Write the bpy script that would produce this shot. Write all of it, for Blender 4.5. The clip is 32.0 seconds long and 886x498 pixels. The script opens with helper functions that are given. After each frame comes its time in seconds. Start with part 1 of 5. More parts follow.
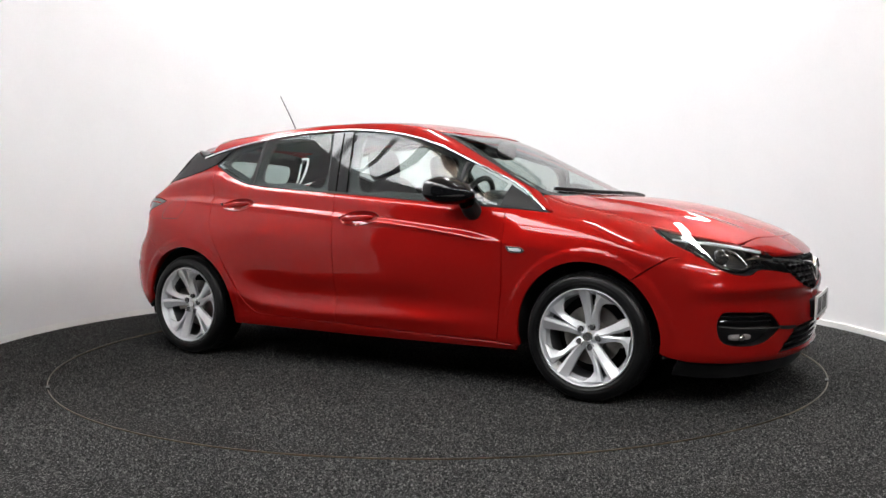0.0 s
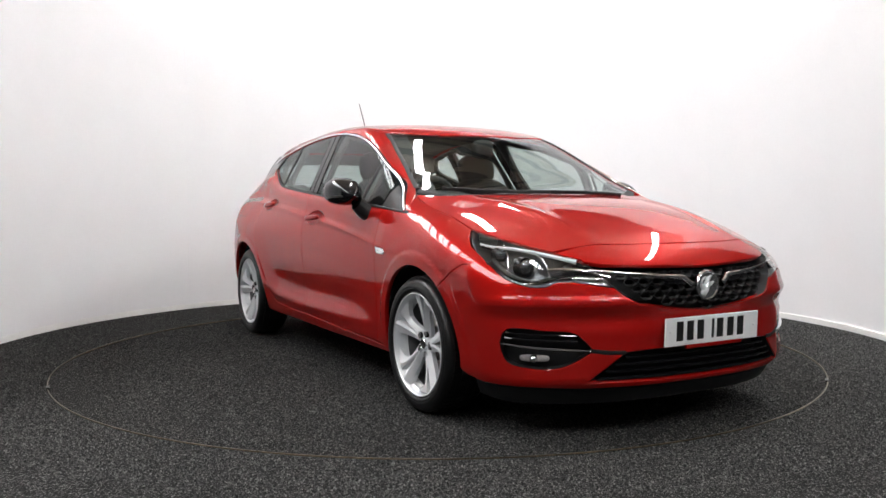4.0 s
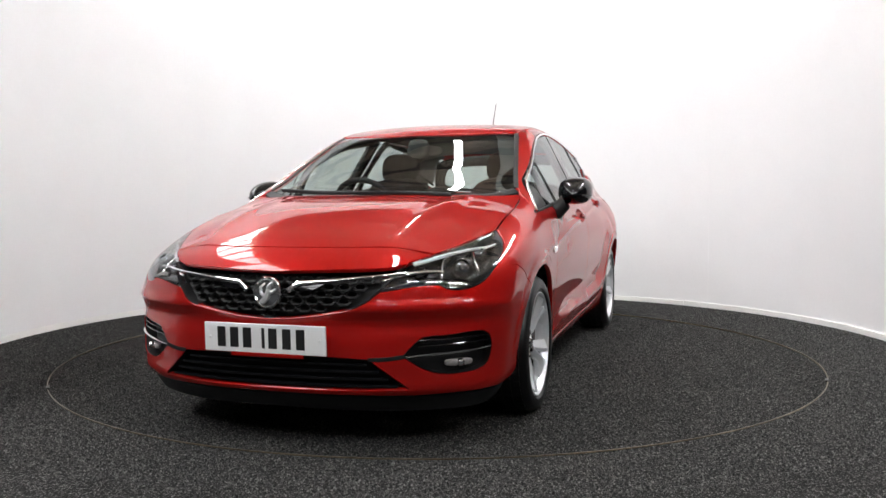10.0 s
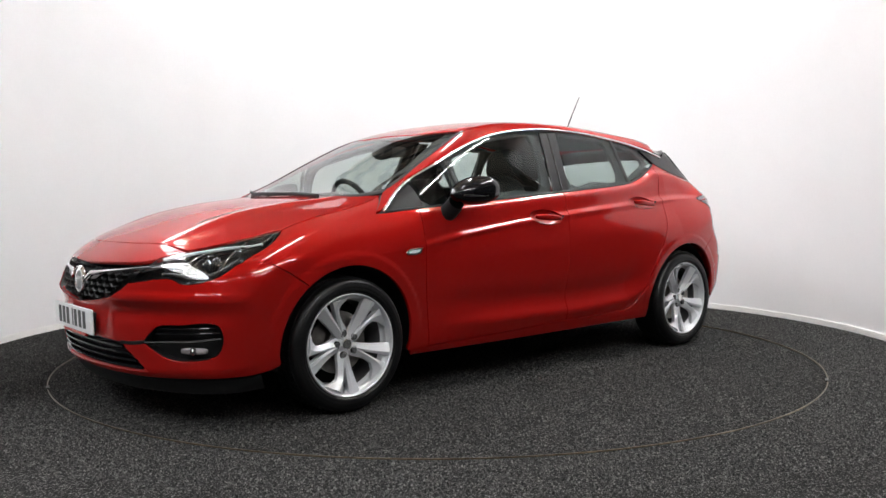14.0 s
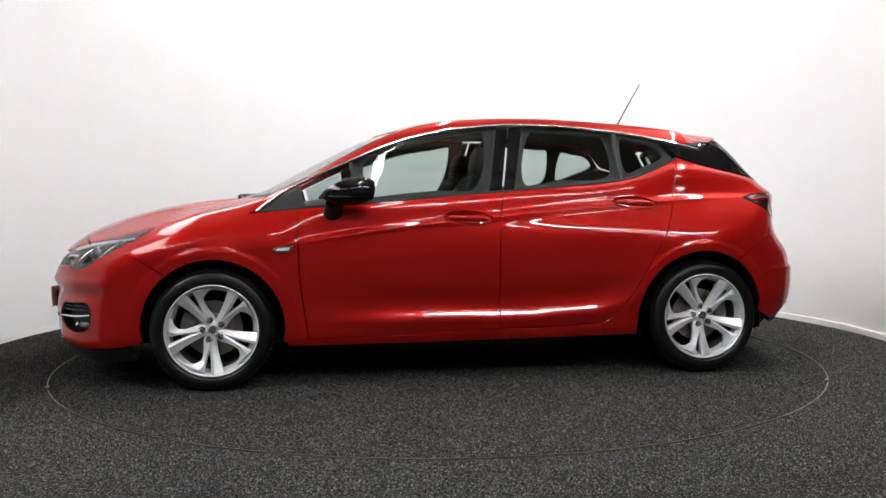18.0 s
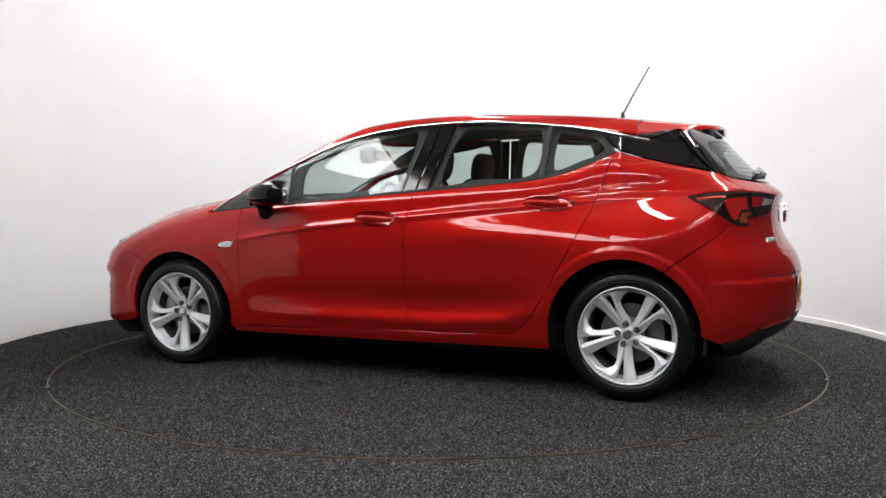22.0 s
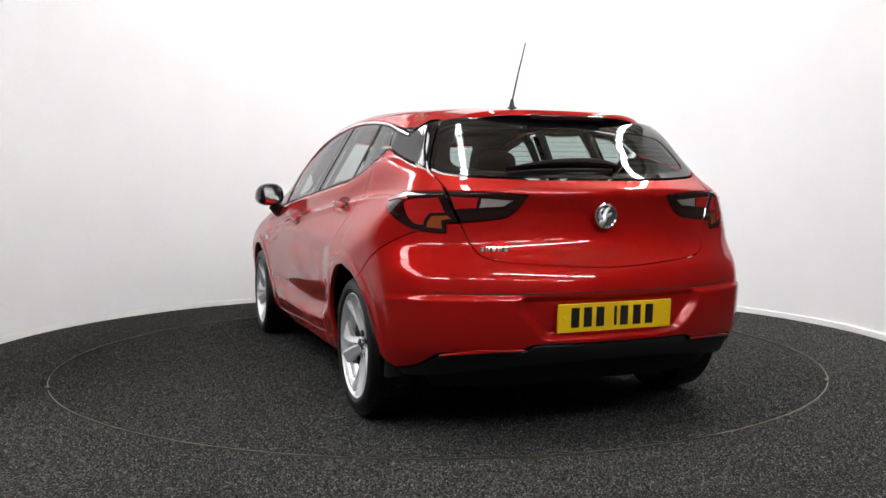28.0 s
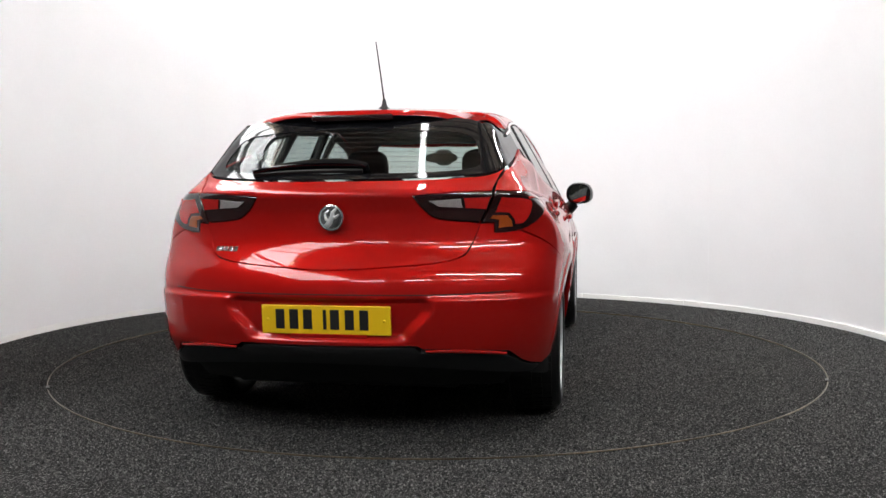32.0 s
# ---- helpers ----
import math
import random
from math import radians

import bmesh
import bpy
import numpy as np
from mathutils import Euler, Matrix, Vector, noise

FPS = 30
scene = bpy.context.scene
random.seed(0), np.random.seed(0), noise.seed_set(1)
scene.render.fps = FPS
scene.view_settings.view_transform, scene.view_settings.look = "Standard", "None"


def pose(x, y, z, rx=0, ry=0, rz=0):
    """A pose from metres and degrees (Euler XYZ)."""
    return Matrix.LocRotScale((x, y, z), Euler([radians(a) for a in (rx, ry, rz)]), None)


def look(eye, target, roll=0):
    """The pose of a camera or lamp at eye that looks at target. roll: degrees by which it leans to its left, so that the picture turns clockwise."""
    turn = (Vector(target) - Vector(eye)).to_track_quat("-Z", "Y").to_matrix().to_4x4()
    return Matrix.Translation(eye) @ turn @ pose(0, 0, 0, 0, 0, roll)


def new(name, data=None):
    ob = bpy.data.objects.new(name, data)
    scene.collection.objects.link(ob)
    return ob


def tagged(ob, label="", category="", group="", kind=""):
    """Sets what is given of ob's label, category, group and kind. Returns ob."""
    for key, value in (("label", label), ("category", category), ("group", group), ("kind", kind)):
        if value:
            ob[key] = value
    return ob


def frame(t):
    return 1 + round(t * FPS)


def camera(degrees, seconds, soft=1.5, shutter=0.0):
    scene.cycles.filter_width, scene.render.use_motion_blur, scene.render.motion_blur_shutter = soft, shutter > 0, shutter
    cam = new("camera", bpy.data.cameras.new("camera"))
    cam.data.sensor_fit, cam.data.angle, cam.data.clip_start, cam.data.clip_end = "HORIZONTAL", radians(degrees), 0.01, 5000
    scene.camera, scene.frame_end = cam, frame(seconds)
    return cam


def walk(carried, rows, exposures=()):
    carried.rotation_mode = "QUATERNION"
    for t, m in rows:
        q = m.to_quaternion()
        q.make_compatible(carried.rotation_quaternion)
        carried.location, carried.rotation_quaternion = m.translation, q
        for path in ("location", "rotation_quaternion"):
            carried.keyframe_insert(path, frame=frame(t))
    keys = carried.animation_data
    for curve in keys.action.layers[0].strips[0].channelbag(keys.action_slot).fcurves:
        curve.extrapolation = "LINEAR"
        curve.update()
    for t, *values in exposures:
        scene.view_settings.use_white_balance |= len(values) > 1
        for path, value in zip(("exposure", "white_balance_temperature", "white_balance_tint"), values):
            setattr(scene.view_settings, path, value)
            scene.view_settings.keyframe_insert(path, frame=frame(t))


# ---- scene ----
# ---------------------------------------------------------------- camera
EYE = Vector((0.0, -5.282, 0.953))
AHEAD = Euler((radians(-3.124), 0, radians(-0.348))).to_matrix() @ Vector((0, 1, 0))
cam = camera(55.97, 32.0, soft=1.5)
walk(cam, [(0.0, look(EYE, EYE + AHEAD, -0.288)), (32.0, look(EYE, EYE + AHEAD, -0.288))])

# ---------------------------------------------------------------- world and exposure
world = bpy.data.worlds.new("world")
scene.world = world
world.use_nodes = True
world.node_tree.nodes["Background"].inputs[0].default_value = (0.75, 0.8, 0.9, 1)
world.node_tree.nodes["Background"].inputs[1].default_value = 0.02
scene.view_settings.exposure = 0.0
TUBE_LIGHT = 56.0
DAYLIGHT = 14.5

# ---------------------------------------------------------------- materials


def material(name, colour, rough=0.5, metal=0.0, coat=0.0, grain=0.0, scale=40.0, relief=0.0, spread=0.0, spec=0.5, emit=0.0, mottle=0.0, coat_rough=0.03):
    """A principled surface whose colour varies with a fine grain and a broad mottle, with a fine relief."""
    m = bpy.data.materials.new(name)
    m.use_nodes = True
    t = m.node_tree
    b = t.nodes["Principled BSDF"]
    b.inputs["Base Color"].default_value = (*colour, 1)
    b.inputs["Roughness"].default_value, b.inputs["Metallic"].default_value = rough, metal
    b.inputs["Coat Weight"].default_value, b.inputs["Coat Roughness"].default_value = coat, coat_rough
    b.inputs["Specular IOR Level"].default_value = spec
    b.inputs["Coat IOR"].default_value = 1.5
    if emit:
        b.inputs["Emission Color"].default_value, b.inputs["Emission Strength"].default_value = (*colour, 1), emit
    if grain or mottle or relief or spread:
        where = t.nodes.new("ShaderNodeTexCoord")
        fine, broad = t.nodes.new("ShaderNodeTexNoise"), t.nodes.new("ShaderNodeTexNoise")
        fine.inputs["Scale"].default_value, fine.inputs["Detail"].default_value = scale, 3
        broad.inputs["Scale"].default_value, broad.inputs["Detail"].default_value = scale / 25, 4
        for n in (fine, broad):
            t.links.new(where.outputs["Object"], n.inputs["Vector"])
        value = colour
        last = None
        for n, amount in ((fine, grain), (broad, mottle)):
            if not amount:
                continue
            r = t.nodes.new("ShaderNodeMapRange")
            r.inputs["From Min"].default_value, r.inputs["From Max"].default_value = 0.3, 0.7
            r.inputs["To Min"].default_value, r.inputs["To Max"].default_value = 1 - amount, 1 + amount
            t.links.new(n.outputs["Fac"], r.inputs["Value"])
            mul = t.nodes.new("ShaderNodeMix")
            mul.data_type, mul.blend_type = "RGBA", "MULTIPLY"
            mul.inputs["Factor"].default_value = 1
            if last:
                t.links.new(last, mul.inputs["A"])
            else:
                mul.inputs["A"].default_value = (*value, 1)
            t.links.new(r.outputs["Result"], mul.inputs["B"])
            last = mul.outputs["Result"]
        if last:
            t.links.new(last, b.inputs["Base Color"])
        if spread:
            r = t.nodes.new("ShaderNodeMapRange")
            r.inputs["To Min"].default_value, r.inputs["To Max"].default_value = max(0, rough - spread), min(1, rough + spread)
            t.links.new(broad.outputs["Fac"], r.inputs["Value"])
            t.links.new(r.outputs["Result"], b.inputs["Roughness"])
        if relief:
            bp = t.nodes.new("ShaderNodeBump")
            bp.inputs["Strength"].default_value, bp.inputs["Distance"].default_value = 1, relief
            t.links.new(fine.outputs["Fac"], bp.inputs["Height"])
            t.links.new(bp.outputs["Normal"], b.inputs["Normal"])
    return m


def pane(name, tint, ior=1.68, rough=0.0):
    """A thin sheet of glass: tinted see-through with a clear reflection."""
    m = bpy.data.materials.new(name)
    m.use_nodes = True
    t = m.node_tree
    t.nodes.remove(t.nodes["Principled BSDF"])
    clear, shine, mix, face, steep, gain = (t.nodes.new("ShaderNode" + k) for k in ("BsdfTransparent", "BsdfGlossy", "MixShader", "LayerWeight", "Math", "Math"))
    clear.inputs[0].default_value = (*tint, 1)
    shine.inputs["Roughness"].default_value = rough
    least = ((ior - 1) / (ior + 1)) ** 2
    face.inputs["Blend"].default_value = 0.5
    steep.operation, gain.operation = "POWER", "MULTIPLY_ADD"
    steep.inputs[1].default_value = 5
    gain.inputs[1].default_value, gain.inputs[2].default_value = 1 - least, least
    t.links.new(face.outputs["Facing"], steep.inputs[0])
    t.links.new(steep.outputs[0], gain.inputs[0])
    t.links.new(gain.outputs[0], mix.inputs[0])
    t.links.new(clear.outputs[0], mix.inputs[1])
    t.links.new(shine.outputs[0], mix.inputs[2])
    t.links.new(mix.outputs[0], t.nodes["Material Output"].inputs[0])
    return m


RED = material("red_paint", (0.335, 0.0064, 0.0048), rough=0.40, metal=0.30, coat=0.85, grain=0.10, scale=900, coat_rough=0.004, spec=0.0)
LAMP_INNER = material("lamp_bezel", (0.06, 0.062, 0.066), rough=0.28, metal=0.7, spread=0.05, scale=60)
LENS = material("lamp_lens", (0.20, 0.21, 0.23), rough=0.04, metal=0.8, coat=1.0, spread=0.02)
MIRROR = material("mirror_glass", (0.8, 0.8, 0.8), rough=0.01, metal=1.0)
BLACK_GLOSS = material("black_gloss", (0.005, 0.005, 0.006), rough=0.06, spec=0.35, spread=0.02, scale=60)
BLACK_PLASTIC = material("black_plastic", (0.010, 0.010, 0.0105), rough=0.5, grain=0.15, scale=500, relief=0.0002, spread=0.06, spec=0.3)
DARK = material("dark_lining", (0.005, 0.005, 0.005), rough=0.9, grain=0.2, scale=200, spread=0.05)
RUBBER = material("tyre_rubber", (0.0035, 0.0035, 0.0037), rough=0.36, grain=0.25, scale=250, relief=0.0003, mottle=0.35, spread=0.12, spec=0.35)
ALLOY = material("alloy", (0.72, 0.73, 0.75), rough=0.34, metal=0.5, grain=0.05, scale=300, spread=0.06)
BADGE = material("badge_silver", (0.78, 0.79, 0.80), rough=0.28, metal=0.6, spread=0.05, scale=90)
# darker copy of ALLOY: shade inside the wheels, and the grey bolts
ALLOY_DARK = material("alloy_barrel", (0.13, 0.13, 0.135), rough=0.45, metal=0.7, grain=0.1, scale=200, mottle=0.3, spread=0.1)
STEEL = material("brake_steel", (0.32, 0.30, 0.28), rough=0.35, metal=1.0, grain=0.15, scale=300, mottle=0.3, spread=0.1)
CHROME = material("chrome", (0.86, 0.87, 0.88), rough=0.07, metal=1.0, spread=0.03, scale=80)
GLASS = pane("window_glass", (0.66, 0.73, 0.71), 1.54)
SCREEN_GLASS = pane("windscreen_glass", (0.74, 0.80, 0.78), 1.70)
PRIVACY = pane("rear_glass", (0.56, 0.64, 0.62), 1.45)
LAMP_GLASS = pane("lamp_cover", (0.93, 0.95, 0.95), 1.85)
TAIL_RED = material("tail_lens_red", (0.40, 0.010, 0.008), rough=0.12, coat=1.0, grain=0.15, scale=160, spread=0.03)
TAIL_DARK = material("tail_lens_smoked", (0.014, 0.002, 0.002), rough=0.10, coat=1.0, spread=0.03, scale=120)
TAIL_AMBER = material("tail_lens_amber", (0.24, 0.05, 0.008), rough=0.14, coat=1.0, spread=0.03, scale=120)
TAIL_CLEAR = material("tail_lens_clear", (0.38, 0.35, 0.35), rough=0.15, coat=1.0, metal=0.3, grain=0.2, scale=160)
DRL = material("light_guide", (0.80, 0.82, 0.84), rough=0.22, coat=1.0, grain=0.05, scale=200)
PLATE_WHITE = material("plate_white", (0.80, 0.80, 0.80), rough=0.35, grain=0.02, scale=200, spread=0.05)
PLATE_YELLOW = material("plate_yellow", (0.80, 0.50, 0.010), rough=0.35, grain=0.02, scale=200, spread=0.05)
INK = material("plate_ink", (0.012, 0.012, 0.012), rough=0.4, spread=0.05)
CLOTH = material("seat_cloth", (0.010, 0.010, 0.011), rough=0.9, grain=0.35, scale=350, relief=0.0006, mottle=0.2)
TRIM = material("cabin_plastic", (0.028, 0.028, 0.030), rough=0.6, grain=0.15, scale=300, relief=0.0002, spread=0.08)


def carpet(name, dark, light, scale):
    """Short felt with pale flecks among dark fibres, and broad worn patches."""
    m = material(name, dark, rough=0.95, spec=0.1)
    t = m.node_tree
    b = t.nodes["Principled BSDF"]
    where = t.nodes.new("ShaderNodeTexCoord")
    fine, broad, fibre = (t.nodes.new("ShaderNodeTexNoise") for _ in range(3))
    for n, size, detail in ((fine, scale, 2.0), (broad, 2.3, 4.0), (fibre, scale * 2.6, 1.0)):
        n.inputs["Scale"].default_value, n.inputs["Detail"].default_value = size, detail
        t.links.new(where.outputs["Object"], n.inputs["Vector"])
    ramp_node = t.nodes.new("ShaderNodeValToRGB")
    e = ramp_node.color_ramp.elements
    e[0].position, e[0].color = 0.38, (*[c * 0.12 for c in dark], 1)
    e[1].position, e[1].color = 0.72, (*light, 1)
    middle = e.new(0.55)
    middle.color = (*dark, 1)
    add = t.nodes.new("ShaderNodeMix")
    add.inputs["Factor"].default_value = 0.45
    t.links.new(fine.outputs["Fac"], add.inputs["A"])
    t.links.new(fibre.outputs["Fac"], add.inputs["B"])
    t.links.new(add.outputs["Result"], ramp_node.inputs["Fac"])
    wear = t.nodes.new("ShaderNodeMapRange")
    wear.inputs["From Min"].default_value, wear.inputs["From Max"].default_value = 0.3, 0.7
    wear.inputs["To Min"].default_value, wear.inputs["To Max"].default_value = 0.78, 1.22
    t.links.new(broad.outputs["Fac"], wear.inputs["Value"])
    mul = t.nodes.new("ShaderNodeMix")
    mul.data_type, mul.blend_type = "RGBA", "MULTIPLY"
    mul.inputs["Factor"].default_value = 1
    t.links.new(ramp_node.outputs["Color"], mul.inputs["A"])
    t.links.new(wear.outputs["Result"], mul.inputs["B"])
    t.links.new(mul.outputs["Result"], b.inputs["Base Color"])
    bp = t.nodes.new("ShaderNodeBump")
    bp.inputs["Strength"].default_value, bp.inputs["Distance"].default_value = 0.8, 0.004
    t.links.new(add.outputs["Result"], bp.inputs["Height"])
    t.links.new(bp.outputs["Normal"], b.inputs["Normal"])
    return m


CARPET = carpet("carpet", (0.0185, 0.0180, 0.0175), (0.36, 0.355, 0.345), 122)
DISC_CARPET = carpet("turntable_carpet", (0.0175, 0.0170, 0.0165), (0.32, 0.315, 0.305), 118)


def tufted(name, shades):
    """Wool tufts, each of one of a few greys, dull and rough."""
    m = material(name, shades[1], rough=0.95, spec=0.1)
    t = m.node_tree
    island, hue = t.nodes.new("ShaderNodeNewGeometry"), t.nodes.new("ShaderNodeValToRGB")
    e = hue.color_ramp.elements
    e[0].position, e[0].color = 0.0, (*shades[0], 1)
    e[1].position, e[1].color = 1.0, (*shades[3], 1)
    for where, c in ((0.5, shades[1]), (0.82, shades[2])):
        e.new(where).color = (*c, 1)
    t.links.new(island.outputs["Random Per Island"], hue.inputs["Fac"])
    t.links.new(hue.outputs["Color"], t.nodes["Principled BSDF"].inputs["Base Color"])
    return m


CARPET_PILE = tufted("carpet_tufts", ((0.006, 0.006, 0.006), (0.034, 0.0335, 0.033), (0.066, 0.065, 0.063), (0.150, 0.147, 0.143)))
DISC_PILE = tufted("turntable_tufts", ((0.006, 0.006, 0.006), (0.030, 0.0295, 0.029), (0.060, 0.059, 0.057), (0.14, 0.137, 0.133)))
EDGE_METAL = material("edge_strip", (0.13, 0.10, 0.06), rough=0.4, metal=0.7, grain=0.3, scale=60, mottle=0.3)
WALL = material("white_wall", (0.80, 0.80, 0.81), rough=0.7, grain=0.01, scale=60, mottle=0.015, relief=0.0002)
SKIRTING = material("skirting", (0.82, 0.82, 0.80), rough=0.45, grain=0.03, scale=80, mottle=0.04)
SHED_WALL = material("shed_wall", (0.060, 0.060, 0.062), rough=0.8, grain=0.1, scale=30, mottle=0.2)
SHED_ROOF = material("shed_roof", (0.60, 0.51, 0.41), rough=0.6, grain=0.15, scale=30, mottle=0.2)
PURLIN = material("purlin_steel", (0.10, 0.085, 0.07), rough=0.6, grain=0.15, scale=30, mottle=0.2)
TUBE = material("lit_tube", (0.98, 0.99, 1.0), emit=TUBE_LIGHT)
# boosted glow for the two fill lamps on the right
FILL_TUBE = material("fill_tube", (0.98, 0.99, 1.0), emit=TUBE_LIGHT * 1.9)
SKYLIGHT = material("translucent_sheet", (0.97, 0.98, 1.0), rough=0.6, emit=DAYLIGHT)
FIXTURE = material("lamp_housing", (0.7, 0.7, 0.7), rough=0.5, spread=0.05)
# ---------------------------------------------------------------- mesh helpers


def mesh_object(name, verts, faces, mat, parent=None, label="", smooth=True, normals=None):
    me = bpy.data.meshes.new(name)
    me.from_pydata([tuple(map(float, v)) for v in verts], [], [tuple(map(int, f)) for f in faces])
    me.materials.append(mat)
    me.polygons.foreach_set("use_smooth", [smooth] * len(me.polygons))
    if normals is not None:
        me.normals_split_custom_set_from_vertices([tuple(map(float, n)) for n in normals])
    me.update()
    ob = new(name, me)
    ob.parent = parent
    if label:
        ob["label"] = label
    return ob


def part(name, bm, mat, parent, label="", smooth=True, angle=None):
    """Link a bmesh as one mesh object under a thing or under a part."""
    me = bpy.data.meshes.new(name)
    bmesh.ops.recalc_face_normals(bm, faces=bm.faces)
    bm.to_mesh(me)
    bm.free()
    me.materials.append(mat)
    me.polygons.foreach_set("use_smooth", [smooth] * len(me.polygons))
    if angle:
        me.set_sharp_from_angle(angle=radians(angle))
    ob = new(name, me)
    ob.parent = parent
    if label:
        ob["label"] = label
    return ob


def box(bm, size, at=(0, 0, 0), turn=(0, 0, 0), bevel=0.0, segments=2):
    made = bmesh.ops.create_cube(bm, size=1, matrix=Matrix.Translation(at) @ pose(0, 0, 0, *turn) @ Matrix.Diagonal((*size, 1)))
    if bevel:
        edges = list({e for v in made["verts"] for e in v.link_edges})
        bmesh.ops.bevel(bm, geom=edges, offset=bevel, segments=segments, profile=0.5, affect="EDGES")
    return bm


def lathe(bm, rings, axis="Y", at=(0, 0, 0), steps=48, closed=False):
    """Turn (radius, along) rings round an axis."""
    loops = []
    for r, h in rings:
        loop = []
        for i in range(steps):
            a = 2 * math.pi * i / steps
            c, s = r * math.cos(a), r * math.sin(a)
            v = {"Y": (c, h, s), "Z": (c, s, h), "X": (h, c, s)}[axis]
            loop.append(bm.verts.new(Vector(at) + Vector(v)))
        loops.append(loop)
    pairs = list(zip(loops, loops[1:])) + ([(loops[-1], loops[0])] if closed else [])
    for a, b in pairs:
        for i in range(steps):
            bm.faces.new((a[i], a[(i + 1) % steps], b[(i + 1) % steps], b[i]))
    if not closed:
        for loop in (loops[0], loops[-1]):
            bm.faces.new(loop)
    return bm


def pillow(bm, size, at, turn=(0, 0, 0), power=3.5, n=14):
    """A rounded cushion: a block with soft corners."""
    m = Matrix.Translation(at) @ pose(0, 0, 0, *turn)
    f = lambda v: math.copysign(abs(v) ** (2 / power), v)
    rows = []
    for i in range(1, n):
        b = math.pi * (i / n - 0.5)
        rows.append([bm.verts.new(m @ Vector((size[0] / 2 * f(math.cos(b)) * f(math.cos(a)), size[1] / 2 * f(math.cos(b)) * f(math.sin(a)), size[2] / 2 * f(math.sin(b)))))
                     for a in (2 * math.pi * k / (2 * n) for k in range(2 * n))])
    for a, b in zip(rows, rows[1:]):
        for k in range(2 * n):
            bm.faces.new((a[k], a[(k + 1) % (2 * n)], b[(k + 1) % (2 * n)], b[k]))
    bm.faces.new(rows[0][::-1])
    bm.faces.new(rows[-1])
    return bm


def tube(bm, points, radius, steps=10, taper=None):
    """A round bar along points."""
    loops = []
    pts = [Vector(q) for q in points]
    for i, q in enumerate(pts):
        d = (pts[min(i + 1, len(pts) - 1)] - pts[max(i - 1, 0)]).normalized()
        a = d.orthogonal().normalized() if i == 0 else (a - d * a.dot(d)).normalized()
        b = d.cross(a)
        r = radius if taper is None else radius + (taper - radius) * i / (len(pts) - 1)
        loops.append([bm.verts.new(q + r * (a * math.cos(2 * math.pi * k / steps) + b * math.sin(2 * math.pi * k / steps))) for k in range(steps)])
    for p, q in zip(loops, loops[1:]):
        for k in range(steps):
            bm.faces.new((p[k], p[(k + 1) % steps], q[(k + 1) % steps], q[k]))
    bm.faces.new(loops[0])
    bm.faces.new(loops[-1])
    return bm


# ---------------------------------------------------------------- studio
DISC_R, DISC_AT, WALL_R, WALL_AT, WALL_H = 2.274, (0.0, 0.03), 3.030, (0.014, 0.305), 3.4
FLOOR_Z = 0.006


def ring_sheet(bm, r0, r1, z0, z1, steps=192, a0=0.0, a1=360.0, at=(0, 0)):
    """A band of a cone between two radii and heights."""
    full = a1 - a0 >= 360
    n = steps if full else steps + 1
    rows = [[bm.verts.new((at[0] + r * math.cos(radians(a0 + (a1 - a0) * i / steps)), at[1] + r * math.sin(radians(a0 + (a1 - a0) * i / steps)), z)) for i in range(n)]
            for r, z in ((r0, z0), (r1, z1))]
    for i in range(steps):
        j = (i + 1) % n
        bm.faces.new((rows[0][i], rows[0][j], rows[1][j], rows[1][i]))
    return rows


def arc_solid(bm, r0, r1, z0, z1, a0, a1, steps, at):
    """A curved slab."""
    cols = []
    for i in range(steps + 1):
        a = radians(a0 + (a1 - a0) * i / steps)
        c, s = math.cos(a), math.sin(a)
        cols.append([bm.verts.new((at[0] + r * c, at[1] + r * s, z)) for r, z in ((r0, z0), (r1, z0), (r1, z1), (r0, z1))])
    for p, q in zip(cols, cols[1:]):
        for k in range(4):
            bm.faces.new((p[k], q[k], q[(k + 1) % 4], p[(k + 1) % 4]))
    bm.faces.new(cols[0])
    bm.faces.new(cols[-1])


